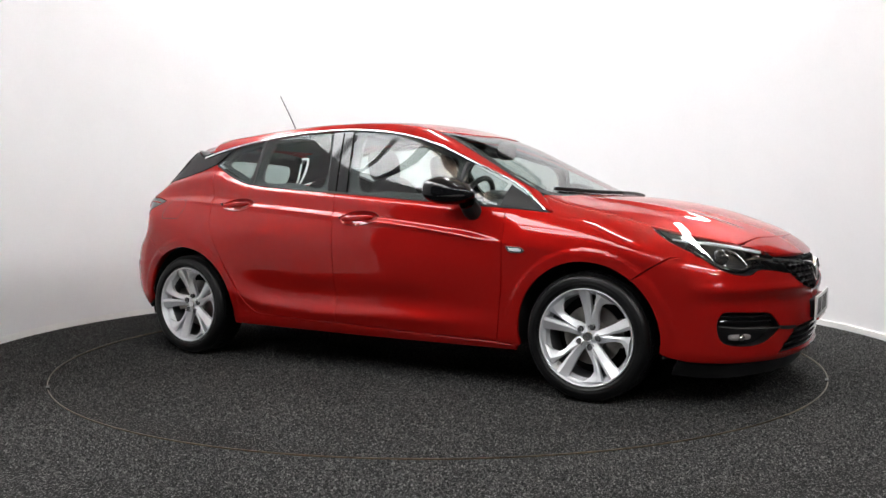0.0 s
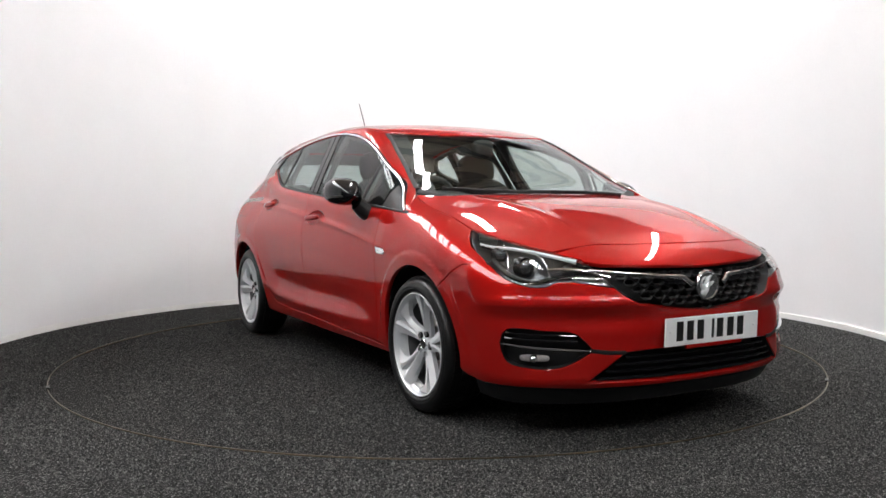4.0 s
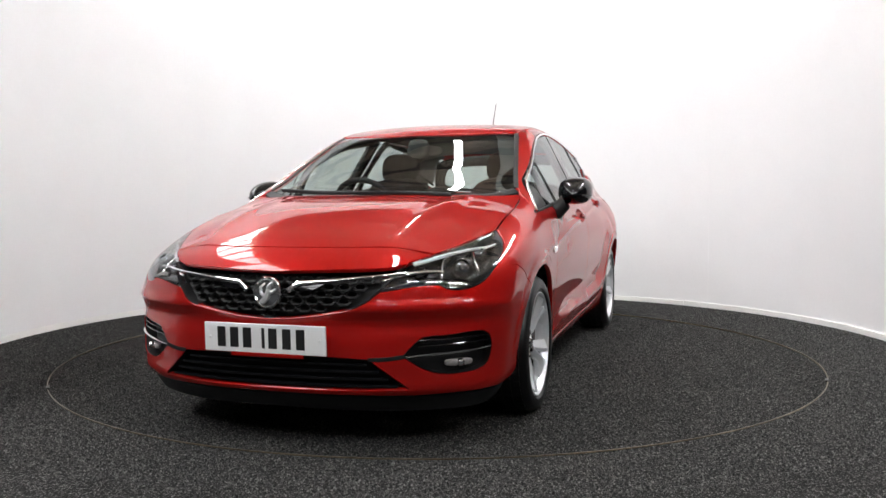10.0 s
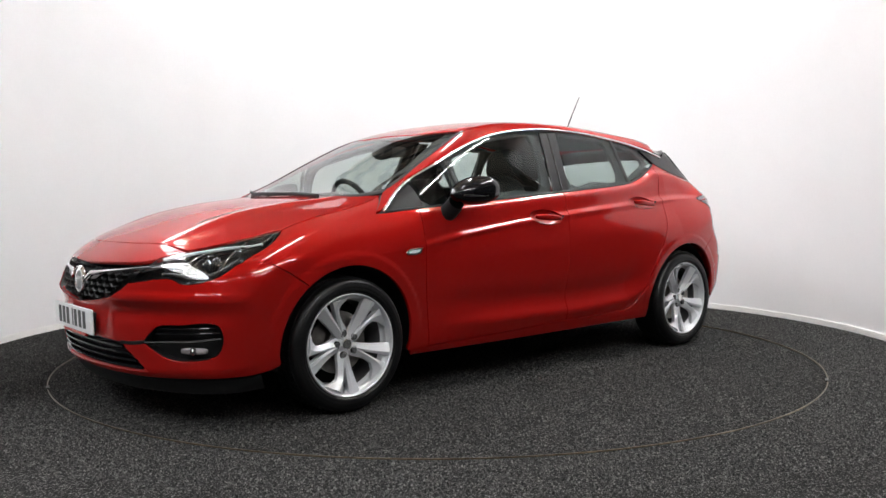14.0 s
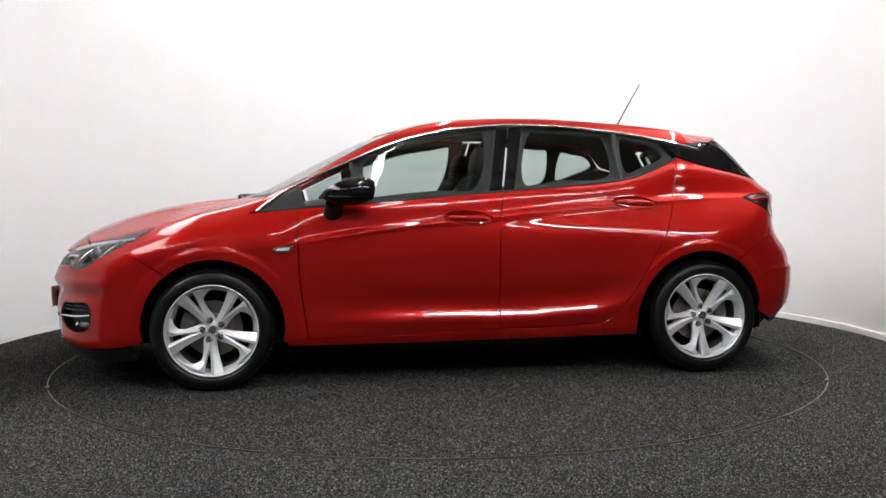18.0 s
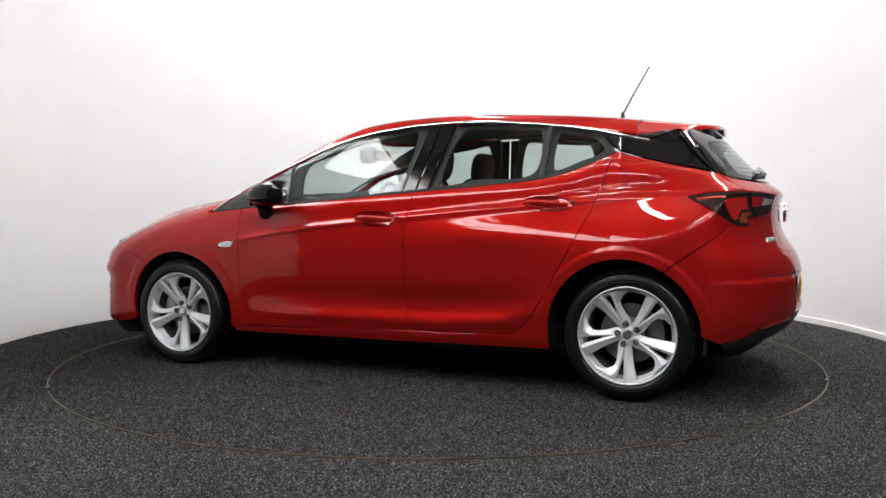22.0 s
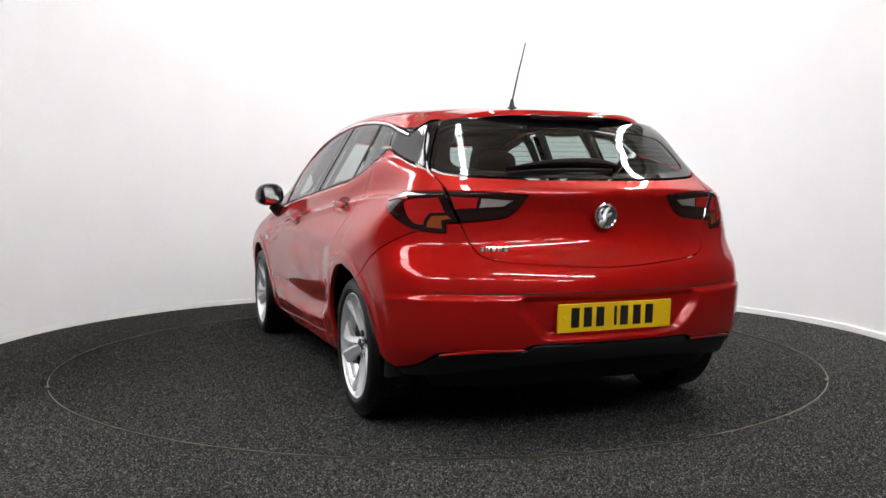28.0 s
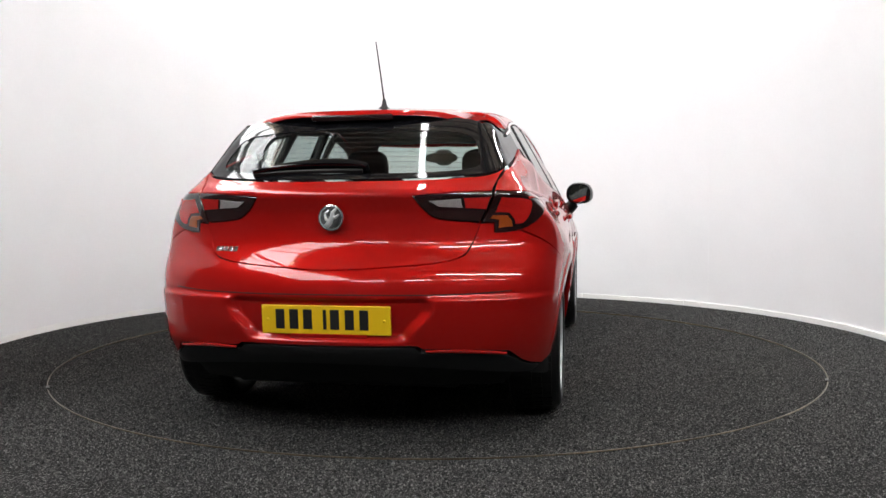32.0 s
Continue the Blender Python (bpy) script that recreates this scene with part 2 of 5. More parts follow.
def studio():
    bm = bmesh.new()
    turn = [2 * math.pi * i / 192 for i in range(192)]
    at = lambda r, a, z: bm.verts.new((DISC_AT[0] + r * math.cos(a), DISC_AT[1] + r * math.sin(a), z))
    inner, lip = [at(DISC_R, a, FLOOR_Z) for a in turn], [at(DISC_R, a, 0.003) for a in turn]
    outer = [bm.verts.new((9 * max(-1, min(1, 1.5 * math.cos(a))), 9 * max(-1, min(1, 1.5 * math.sin(a))), FLOOR_Z)) for a in turn]
    for i in range(192):
        j = (i + 1) % 192
        bm.faces.new((inner[i], outer[i], outer[j], inner[j]))
        bm.faces.new((inner[j], lip[j], lip[i], inner[i]))
    bm.faces.new([at(2.6, a, -0.05) for a in turn])
    floor = tagged(part("floor", bm, CARPET, None, smooth=False), "dark grey speckled carpet floor round the turntable", "floor", kind="structure")
    inside_wall = lambda x, y: (np.hypot(x - WALL_AT[0], y - WALL_AT[1]) < WALL_R - 0.02) & (np.hypot(x - DISC_AT[0], y - DISC_AT[1]) > DISC_R + 0.006) & (y > -2.75)
    pile("carpet_pile", 3.02, 0.0080, FLOOR_Z, 0.0052, inside_wall, CARPET_PILE, floor, 1)
    bm = bmesh.new()
    for a, b, c, d in ((-0.005, 0.003, -0.005, 0.0105), (-0.005, 0.0105, 0.0, 0.0105), (0.0, 0.0105, 0.0, FLOOR_Z)):
        ring_sheet(bm, DISC_R + a, DISC_R + c, b, d, at=DISC_AT)
    tagged(part("trim_ring", bm, EDGE_METAL, None, smooth=False), "thin brass edge strip in the carpet round the turntable", "edge strip", kind="structure")
    # the white curved backdrop wall in upright sheets, open towards the camera
    bm = bmesh.new()
    arc_solid(bm, WALL_R, WALL_R + 0.06, 0, WALL_H, -6, 220, 113, WALL_AT)
    wall = tagged(part("wall_backdrop", bm, WALL, None, angle=40), "smooth white curved studio backdrop wall", "wall", kind="structure")
    for a in (37.5, 90.0, 138.8, 185.0):
        bm = bmesh.new()
        arc_solid(bm, WALL_R - 0.0012, WALL_R + 0.002, 0.053, WALL_H, a - 0.06, a + 0.06, 1, WALL_AT)
        part("joint_cover", bm, WALL, wall, smooth=False)
    bm = bmesh.new()
    for a0, a1 in ((-6, 42.0), (42.07, 61.9), (61.97, 124), (124.07, 220)):
        arc_solid(bm, WALL_R - 0.016, WALL_R - 0.001, 0, 0.046, a0, a1, max(8, int((a1 - a0) / 2)), WALL_AT)
        arc_solid(bm, WALL_R - 0.012, WALL_R - 0.001, 0.046, 0.051, a0, a1, max(8, int((a1 - a0) / 2)), WALL_AT)
    tagged(part("baseboard", bm, SKIRTING, None, angle=40), "narrow white skirting board along the curved wall", "skirting board", kind="structure")
    # the shed round the studio
    bm = bmesh.new()
    for size, at in (((18, 0.2, 5.4), (0, 9.1, 2.7)), ((18, 0.2, 5.4), (0, -9.1, 2.7)), ((0.2, 18.4, 5.4), (9.1, 0, 2.7)), ((0.2, 18.4, 5.4), (-9.1, 0, 2.7))):
        box(bm, size, at)
    tagged(part("wall_shed", bm, SHED_WALL, None, smooth=False), "plain grey shed walls beyond the studio", "wall", kind="structure")
    bm = bmesh.new()
    rows = []
    n = 400
    for i in range(n + 1):
        y = -9.2 + 18.4 * i / n
        z = 5.24 + 0.09 * max(-0.6, min(0.6, math.sin(y * 2 * math.pi / 0.40)))
        rows.append([bm.verts.new((x, y, z + h)) for x, h in ((-9.2, 0), (9.2, 0), (9.2, 0.12), (-9.2, 0.12))])
    for p, q in zip(rows, rows[1:]):
        for k in range(4):
            bm.faces.new((p[k], q[k], q[(k + 1) % 4], p[(k + 1) % 4]))
    tagged(part("ceiling", bm, SHED_ROOF, None, smooth=False), "brown-grey corrugated shed roof", "ceiling", kind="structure")
    # a run of translucent roof sheets that lets the daylight in beside the studio, with purlins under it
    bm = bmesh.new()
    rows = []
    for i in range(401):
        y = -7.6 + 13.2 * i / 400
        z = 5.165 + 0.04 * max(-0.6, min(0.6, math.sin(y * 2 * math.pi / 0.33)))
        rows.append([bm.verts.new((x, y, z)) for x in (-5.0, -3.25)])
    for p, q in zip(rows, rows[1:]):
        bm.faces.new((p[0], q[0], q[1], p[1]))
    tagged(part("window_skylight", bm, SKYLIGHT, None, smooth=False), "translucent corrugated roof light full of daylight", "skylight", kind="structure")
    bm = bmesh.new()
    for k in range(17):
        box(bm, (18.2, 0.10, 0.16), (0, -7.6 + 0.9 * k, 5.03), bevel=0.008)
    for x in (-6.6, -2.6, 1.6, 6.2):
        box(bm, (0.14, 18.2, 0.26), (x, 0, 4.86), bevel=0.01)
    tagged(part("trim_purlins", bm, PURLIN, None, smooth=False), "dark steel purlins and beams under the shed roof", "beams", kind="structure")


def tube_lamp(x, y, z, length, turn, wide=0.12, glow=None):
    """A bright strip lamp on a housing that hangs on two rods."""
    lamp = new("ceiling_lamp")
    lamp.location = (x, y, z)
    lamp.rotation_euler = (0, 0, radians(turn))
    part("housing", box(bmesh.new(), (length + 0.06, 0.05, 0.04), (0, 0, wide / 2 + 0.02), bevel=0.006), FIXTURE, lamp, smooth=False)
    bm = bmesh.new()
    tube(bm, [(-length / 2, 0, 0), (length / 2, 0, 0)], wide / 2, 16)
    part("tube", bm, glow or TUBE, lamp, "lit white tube")
    for s in (-1, 1):
        bm = bmesh.new()
        tube(bm, [(s * length * 0.42, 0, 0.05), (s * length * 0.42, 0, 5.2 - z)], 0.006, 6)
        part("rod", bm, FIXTURE, lamp)
    return tagged(lamp, "long lit strip lamp hung under the shed roof", "ceiling lamp", group="strip lamps over the turntable")


def rim_mark(x, y):
    """A small black block that stands in for a dark notch at the rim of the turntable."""
    bm = bmesh.new()
    box(bm, (0.016, 0.070, 0.010), (0, 0, 0.005), bevel=0.003)
    ob = part("dark_mark", bm, RUBBER, None, smooth=False)
    ob.location, ob.rotation_euler = (x, y, FLOOR_Z), (0, 0, math.atan2(y, x))
    return tagged(ob, "short black block standing in for a dark notch in the turntable rim", "clip", group="clips at the turntable rim")


def pile(name, reach, step, z, height, keep, mat, parent, seed):
    """Short carpet tufts: small leaning three-sided cones over an area."""
    rng = np.random.default_rng(seed)
    g = np.arange(-reach, reach, step)
    x, y = (a.ravel() + rng.uniform(-0.5, 0.5, g.size ** 2) * step for a in np.meshgrid(g, g + 0.24))
    ok = keep(x, y)
    x, y = x[ok], y[ok]
    n = len(x)
    tall = height * rng.uniform(0.45, 1.15, n)
    wide = step * rng.uniform(0.40, 0.72, n)
    a0 = rng.uniform(0, 2 * math.pi, n)
    lean = rng.normal(0, 0.35, (2, n)) * step
    co = np.zeros((n, 4, 3))
    for k in range(3):
        a = a0 + k * 2 * math.pi / 3
        co[:, k] = np.stack([x + wide * np.cos(a), y + wide * np.sin(a), np.full(n, z - 0.0006)], 1)
    co[:, 3] = np.stack([x + lean[0], y + lean[1], z + tall], 1)
    tri = np.array([(0, 1, 3), (1, 2, 3), (2, 0, 3)])
    index = (np.arange(n)[:, None, None] * 4 + tri[None]).ravel()
    me = bpy.data.meshes.new(name)
    me.vertices.add(n * 4)
    me.vertices.foreach_set("co", co.ravel())
    me.loops.add(n * 9)
    me.loops.foreach_set("vertex_index", index)
    me.polygons.add(n * 3)
    me.polygons.foreach_set("loop_start", np.arange(n * 3) * 3)
    me.update(calc_edges=True)
    me.materials.append(mat)
    ob = new(name, me)
    ob.parent = parent
    return tagged(ob, kind="stuff")


def turntable():
    table = tagged(new("turntable"), "round carpeted car turntable level with the floor", "turntable")
    bm = bmesh.new()
    r = DISC_R + 0.05
    loop = [[bm.verts.new((r * math.cos(a), r * math.sin(a), z)) for a in (2 * math.pi * i / 192 for i in range(192))] for z in (0.0015, -0.04)]
    bm.faces.new(loop[0])
    for i in range(192):
        bm.faces.new((loop[0][i], loop[1][i], loop[1][(i + 1) % 192], loop[0][(i + 1) % 192]))
    part("top", bm, DISC_CARPET, table, smooth=False)
    pile("carpet_pile", DISC_R, 0.0092, 0.0015, 0.0046, lambda x, y: np.hypot(x, y) < DISC_R - 0.05, DISC_PILE, table, 2)
    return table
# ---------------------------------------------------------------- body surface
# The car stands in its own space: x ahead, y to its left, z up from the ground, origin midway between the axles.


def curve(*knots):
    """A smooth line through (a, b) knots, straight beyond its ends."""
    a, b = np.array(sorted(knots), float).T
    d = np.diff(b) / np.diff(a)
    m = np.concatenate([d[:1], (d[:-1] + d[1:]) / 2, d[-1:]])
    flat = np.concatenate([[False], d[:-1] * d[1:] <= 0, [False]])
    m[flat] = 0

    def at(x):
        x = np.asarray(x, float)
        i = np.clip(np.searchsorted(a, x) - 1, 0, len(a) - 2)
        h = a[i + 1] - a[i]
        s = np.clip((x - a[i]) / h, 0, 1)
        v = (2 * s**3 - 3 * s**2 + 1) * b[i] + (s**3 - 2 * s**2 + s) * h * m[i] + (3 * s**2 - 2 * s**3) * b[i + 1] + (s**3 - s**2) * h * m[i + 1]
        return v + np.where(x < a[0], (x - a[0]) * m[0], 0) + np.where(x > a[-1], (x - a[-1]) * m[-1], 0)

    return at


def softmax(a, b, k):
    return np.maximum(a, b) + np.maximum(k - np.abs(a - b), 0) ** 2 / (4 * k)


def bump(x, centre, width):
    return np.exp(-(((x - centre) / width) ** 2))


def ramp(v, a, b):
    s = np.clip((v - a) / (b - a), 0, 1)
    return s * s * (3 - 2 * s)


top_line = curve((2.30, 0.62), (2.205, 0.71), (2.07, 0.795), (1.90, 0.865), (1.70, 0.925), (1.45, 0.968), (1.22, 0.995), (1.10, 1.03), (0.90, 1.135),
                 (0.70, 1.238), (0.50, 1.331), (0.30, 1.396), (0.10, 1.430), (-0.10, 1.443), (-0.30, 1.447), (-0.60, 1.443), (-0.90, 1.429),
                 (-1.13, 1.413), (-1.35, 1.388), (-1.55, 1.356), (-1.75, 1.315))
nose_line = curve((0.14, 2.16), (0.20, 2.20), (0.26, 2.232), (0.36, 2.243), (0.45, 2.243), (0.55, 2.245), (0.63, 2.235), (0.71, 2.205), (0.80, 2.12), (0.95, 1.9))
tail_line = curve((0.18, -1.93), (0.26, -2.00), (0.34, -2.055), (0.44, -2.082), (0.54, -2.087), (0.62, -2.082), (0.68, -2.060), (0.73, -2.025), (0.78, -1.996), (0.84, -1.980),
                  (0.91, -1.976), (0.955, -1.984), (0.985, -1.990), (1.005, -1.975), (1.05, -1.915), (1.15, -1.815), (1.25, -1.722), (1.37, -1.60), (1.5, -1.45))
flank_line = curve((0.14, 0.78), (0.20, 0.825), (0.26, 0.852), (0.33, 0.860), (0.42, 0.868), (0.55, 0.882), (0.68, 0.892), (0.78, 0.896), (0.86, 0.890), (0.93, 0.872), (1.02, 0.84))
flank_plan = curve((-2.1, 0.94), (-1.7, 0.975), (-1.3, 1.008), (-0.9, 1.0), (-0.4, 0.988), (0.3, 0.985), (0.9, 0.985), (1.3, 0.995), (1.7, 0.985), (2.2, 0.95))
belt_plan = curve((-2.1, 0.79), (-1.8, 0.815), (-1.5, 0.82), (-1.1, 0.83), (-0.6, 0.845), (0.0, 0.855), (0.5, 0.845), (0.9, 0.82), (1.3, 0.80), (1.7, 0.80), (2.1, 0.80))


crease_line = curve((-2.0, 0.985), (-1.35, 0.972), (-1.16, 0.962), (-0.793, 0.938), (-0.457, 0.912), (-0.162, 0.884), (0.181, 0.850), (0.384, 0.827), (0.704, 0.780), (0.887, 0.748), (1.3, 0.70))


def top_at(x, y):
    bow = np.interp(x, [-1.8, -1.0, 0.0, 0.5, 0.85, 1.1, 1.3], [0, 0, 0.02, 0.09, 0.10, 0.05, 0.0]) * (np.abs(y) / 0.7) ** 2
    crown = np.interp(x, [-1.6, -0.5, 0.3, 1.0, 1.4, 1.9, 2.2], [0.052, 0.028, 0.034, 0.02, 0.05, 0.10, 0.10]) * (np.abs(y) / 0.62) ** 2.4
    ridge = 0.011 * bump(np.abs(y), 0.50 - 0.10 * (x - 1.1), 0.045) * np.interp(x, [1.1, 1.3, 1.8, 2.1], [0, 1, 1, 0])
    return top_line(x + bow) - crown + ridge


belt_line = curve((1.10, 0.909), (0.878, 0.928), (0.505, 0.955), (0.147, 0.984), (-0.190, 1.011), (-0.516, 1.036), (-0.884, 1.073), (-1.045, 1.115), (-1.20, 1.165), (-1.36, 1.160), (-1.516, 1.128), (-1.75, 1.075))
step_line = curve((0.0, 0.0), (0.14, 0.30), (0.30, 0.40), (0.78, 0.60), (0.90, 0.74), (1.0, 1.0))


def flank_at(x, z):
    """The half width of the body: under the windows it rolls in, runs down almost upright and steps out at the shoulder crease."""
    raw = flank_raw(x, z)
    low, high = crease_line(x) - 0.002, belt_line(x) - 0.004
    high = np.maximum(high, low + 0.02)
    k = np.clip((z - low) / (high - low), 0, 1)
    y0, y1 = flank_raw(x, low), flank_raw(x, high)
    share = np.interp(x, [-1.80, -1.45, 0.75, 0.98], [0, 1, 1, 0]) * ((k > 0) & (k < 1))
    return raw + (y0 + (y1 - y0) * step_line(k) - raw) * share


def flank_raw(x, z):
    low = flank_line(z) * flank_plan(x)
    crease_z = crease_line(x)
    deep = np.interp(x, [-1.4, -0.92, -0.16, 0.56, 0.9], [0.012, 0.040, 0.042, 0.026, 0.014])
    under = ramp(z, crease_z + 0.006, crease_z - deep) * ramp(z, crease_z - deep - 0.14, crease_z - deep + 0.004)
    under = (0.012 * under + 0.010 * ramp(z, crease_z - 0.02, crease_z + 0.06)) * np.interp(x, [-1.5, -1.15, 0.6, 0.95], [0, 1, 1, 0.15])
    blade = np.interp(x, [-1.0, -0.7, -0.3, 0.2, 0.8], [0.44, 0.355, 0.330, 0.335, 0.335])
    low = low + (0.016 * bump(z, blade, 0.038) - 0.016 * bump(z, blade + 0.10, 0.07)) * np.interp(x, [-0.95, -0.7, 0.4, 0.85], [0, 1, 1, 0])
    low = low + 0.013 * ramp(np.hypot(x + 1.300, z - 0.318), 0.62, 0.42) * ramp(z, 0.25, 0.45)
    for cx, cz in ((1.322, 0.312), (-1.300, 0.318)):
        low = low + 0.007 * ramp(np.hypot(x - cx, z - cz), 0.428, 0.404) * ramp(z, 0.25, 0.45)
    up = belt_plan(x) - (z - 0.93) * 0.54 - (0.17 - np.log1p(np.exp((1.10 - z) / 0.03)) * 0.03) * np.interp(x, [-1.9, -1.65, -1.25], [0.50, 0.36, 0.0])
    return -softmax(-low, -up, 0.05) - under


def nose_at(y, z):
    w = np.abs(y)
    fold = (0.015 * bump(z, 0.554, 0.026) - 0.014 * bump(z, 0.490, 0.036)) * np.interp(w, [0.0, 0.25, 0.45, 0.8], [0.3, 0.5, 1, 1])
    chin = 0.014 * bump(z, 0.245, 0.035) * np.interp(w, [0.40, 0.52], [0, 1])
    return nose_line(z) + fold + chin - 0.09 * (np.abs(y) / 0.5) ** 2.6


def tail_at(y, z):
    w = np.abs(y)
    ledge = 0.016 * ramp(z, 0.594, 0.572) * ramp(z, 0.30, 0.40)
    edge = 0.40 - 0.09 * ramp(z, 0.55, 0.42)
    pocket = (0.032 * ramp(w, edge + 0.030, edge - 0.035) * ramp(z, 0.412, 0.444) * ramp(z, 0.592, 0.566))
    return tail_line(z) + pocket - ledge + 0.235 * (np.abs(y) / 0.8) ** 2.5 * np.interp(z, [0.9, 1.05, 1.35], [1, 1.15, 1.3])


def inside(p):
    """Below nought within the body, and about the distance to its skin."""
    x, y, z = p[..., 0], p[..., 1], p[..., 2]
    side = np.abs(y) - flank_at(x, z)
    up = z - top_at(x, y)
    f = softmax(side, up, np.interp(x, [-1.6, 0.9, 1.3, 1.8], [0.07, 0.06, 0.09, 0.12]))
    ends = np.maximum(x - nose_at(y, z), tail_at(y, z) - x)
    return softmax(f, ends, np.where(x > 0, 0.09, np.interp(z, [0.5, 0.8, 1.0, 1.2], [0.14, 0.10, 0.07, 0.05])))


def normals_at(p, e=5e-3):
    n = np.stack([inside(p + d) - inside(p - d) for d in np.eye(3) * e], -1)
    return n / (np.linalg.norm(n, axis=-1, keepdims=True) + 1e-12)


AXIS_FRONT, AXIS_REAR = 1.25, -1.20
# charts: (u, v) to a point outside the body and one within it
CHARTS = {
    "side": lambda u, v: ((u, 0 * u + 1.3, v), (u, 0 * u + 0.35, v)),
    "top": lambda u, v: ((u, v, 0 * u + 1.9), (u, v, 0 * u + 0.4)),
    "front": lambda u, v: ((0 * u + 2.6, u, v), (0 * u + 1.0, u, v)),
    "rear": lambda u, v: ((0 * u - 2.6, u, v), (0 * u - 1.0, u, v)),
    "nose": lambda u, v: ((AXIS_FRONT + 1.7 * np.cos(u), 1.7 * np.sin(u), v), (AXIS_FRONT + 0.2 * np.cos(u), 0.2 * np.sin(u), v)),
    "tail": lambda u, v: ((AXIS_REAR - 1.7 * np.cos(u), 1.7 * np.sin(u), v), (AXIS_REAR - 0.2 * np.cos(u), 0.2 * np.sin(u), v)),
}


def on_skin(chart, uv, offset=0.0):
    """The points of the skin, or of a sheet at some offset from it, under points of a chart."""
    uv = np.asarray(uv, float)
    a, b = (np.stack(np.broadcast_arrays(*q), -1) for q in CHARTS[chart](uv[:, 0], uv[:, 1]))
    lo, hi = np.zeros(len(uv)), np.ones(len(uv))
    for _ in range(20):
        mid = (lo + hi) / 2
        out = inside(a + (b - a) * mid[:, None]) > offset
        lo, hi = np.where(out, mid, lo), np.where(out, hi, mid)
    return a + (b - a) * hi[:, None]
# ---------------------------------------------------------------- panels laid on the body surface


def line(points, step=0.015, closed=False):
    """A smooth line through points; a third value of 1 marks a corner."""
    p = [np.array(q[:2], float) for q in points]
    corner = [len(q) > 2 for q in points]
    n, out = len(p), []
    for i in range(n if closed else n - 1):
        a, b = p[i], p[(i + 1) % n]
        before = a if corner[i] or (not closed and i == 0) else p[i - 1]
        after = b if corner[(i + 1) % n] or (not closed and i == n - 2) else p[(i + 2) % n]
        size = np.linalg.norm(b - a)
        ta = (b - before) / (np.linalg.norm(b - a) + np.linalg.norm(a - before) + 1e-9) * size
        tb = (after - a) / (np.linalg.norm(after - b) + np.linalg.norm(b - a) + 1e-9) * size
        k = max(2, int(math.ceil(size / step)))
        for s in np.arange(k) / k:
            out.append((2 * s**3 - 3 * s**2 + 1) * a + (s**3 - 2 * s**2 + s) * ta + (3 * s**2 - 2 * s**3) * b + (s**3 - s**2) * tb)
    if not closed:
        out.append(p[-1])
    return np.array(out)


def carried(points, start, end):
    """Points of one chart, in another chart; corner marks stay."""
    q = on_skin(start, [c[:2] for c in points])
    x, y, z = q.T
    uv = {"side": (x, z), "top": (x, y), "front": (y, z), "rear": (y, z), "nose": (np.arctan2(y, x - AXIS_FRONT), z), "tail": (np.arctan2(y, AXIS_REAR - x), z)}[end]
    return [(float(a), float(b), *c[2:]) for a, b, c in zip(*uv, points)]


def both(half):
    """A line of a half, from the middle outwards and back to it, closed by its mirror image."""
    return list(half) + [(-u, v, *c) for u, v, *c in reversed(half) if abs(u) > 1e-6]


def within(q, loop):
    """Which of the points lie within a loop."""
    x, y = q[:, :1], q[:, 1:]
    a, b = loop, np.roll(loop, -1, 0)
    cut = (a[:, 1] > y) != (b[:, 1] > y)
    return (cut & (x < (b[:, 0] - a[:, 0]) * (y - a[:, 1]) / (b[:, 1] - a[:, 1] + 1e-15) + a[:, 0])).sum(1) % 2 == 1


def inset(loop, gap):
    d = np.roll(loop, -1, 0) - np.roll(loop, 1, 0)
    n = np.stack([-d[:, 1], d[:, 0]], 1) / (np.linalg.norm(d, axis=1, keepdims=True) + 1e-9)
    area = (loop[:, 0] * np.roll(loop[:, 1], -1) - loop[:, 1] * np.roll(loop[:, 0], -1)).sum()
    return loop + n * gap * (1 if area > 0 else -1)


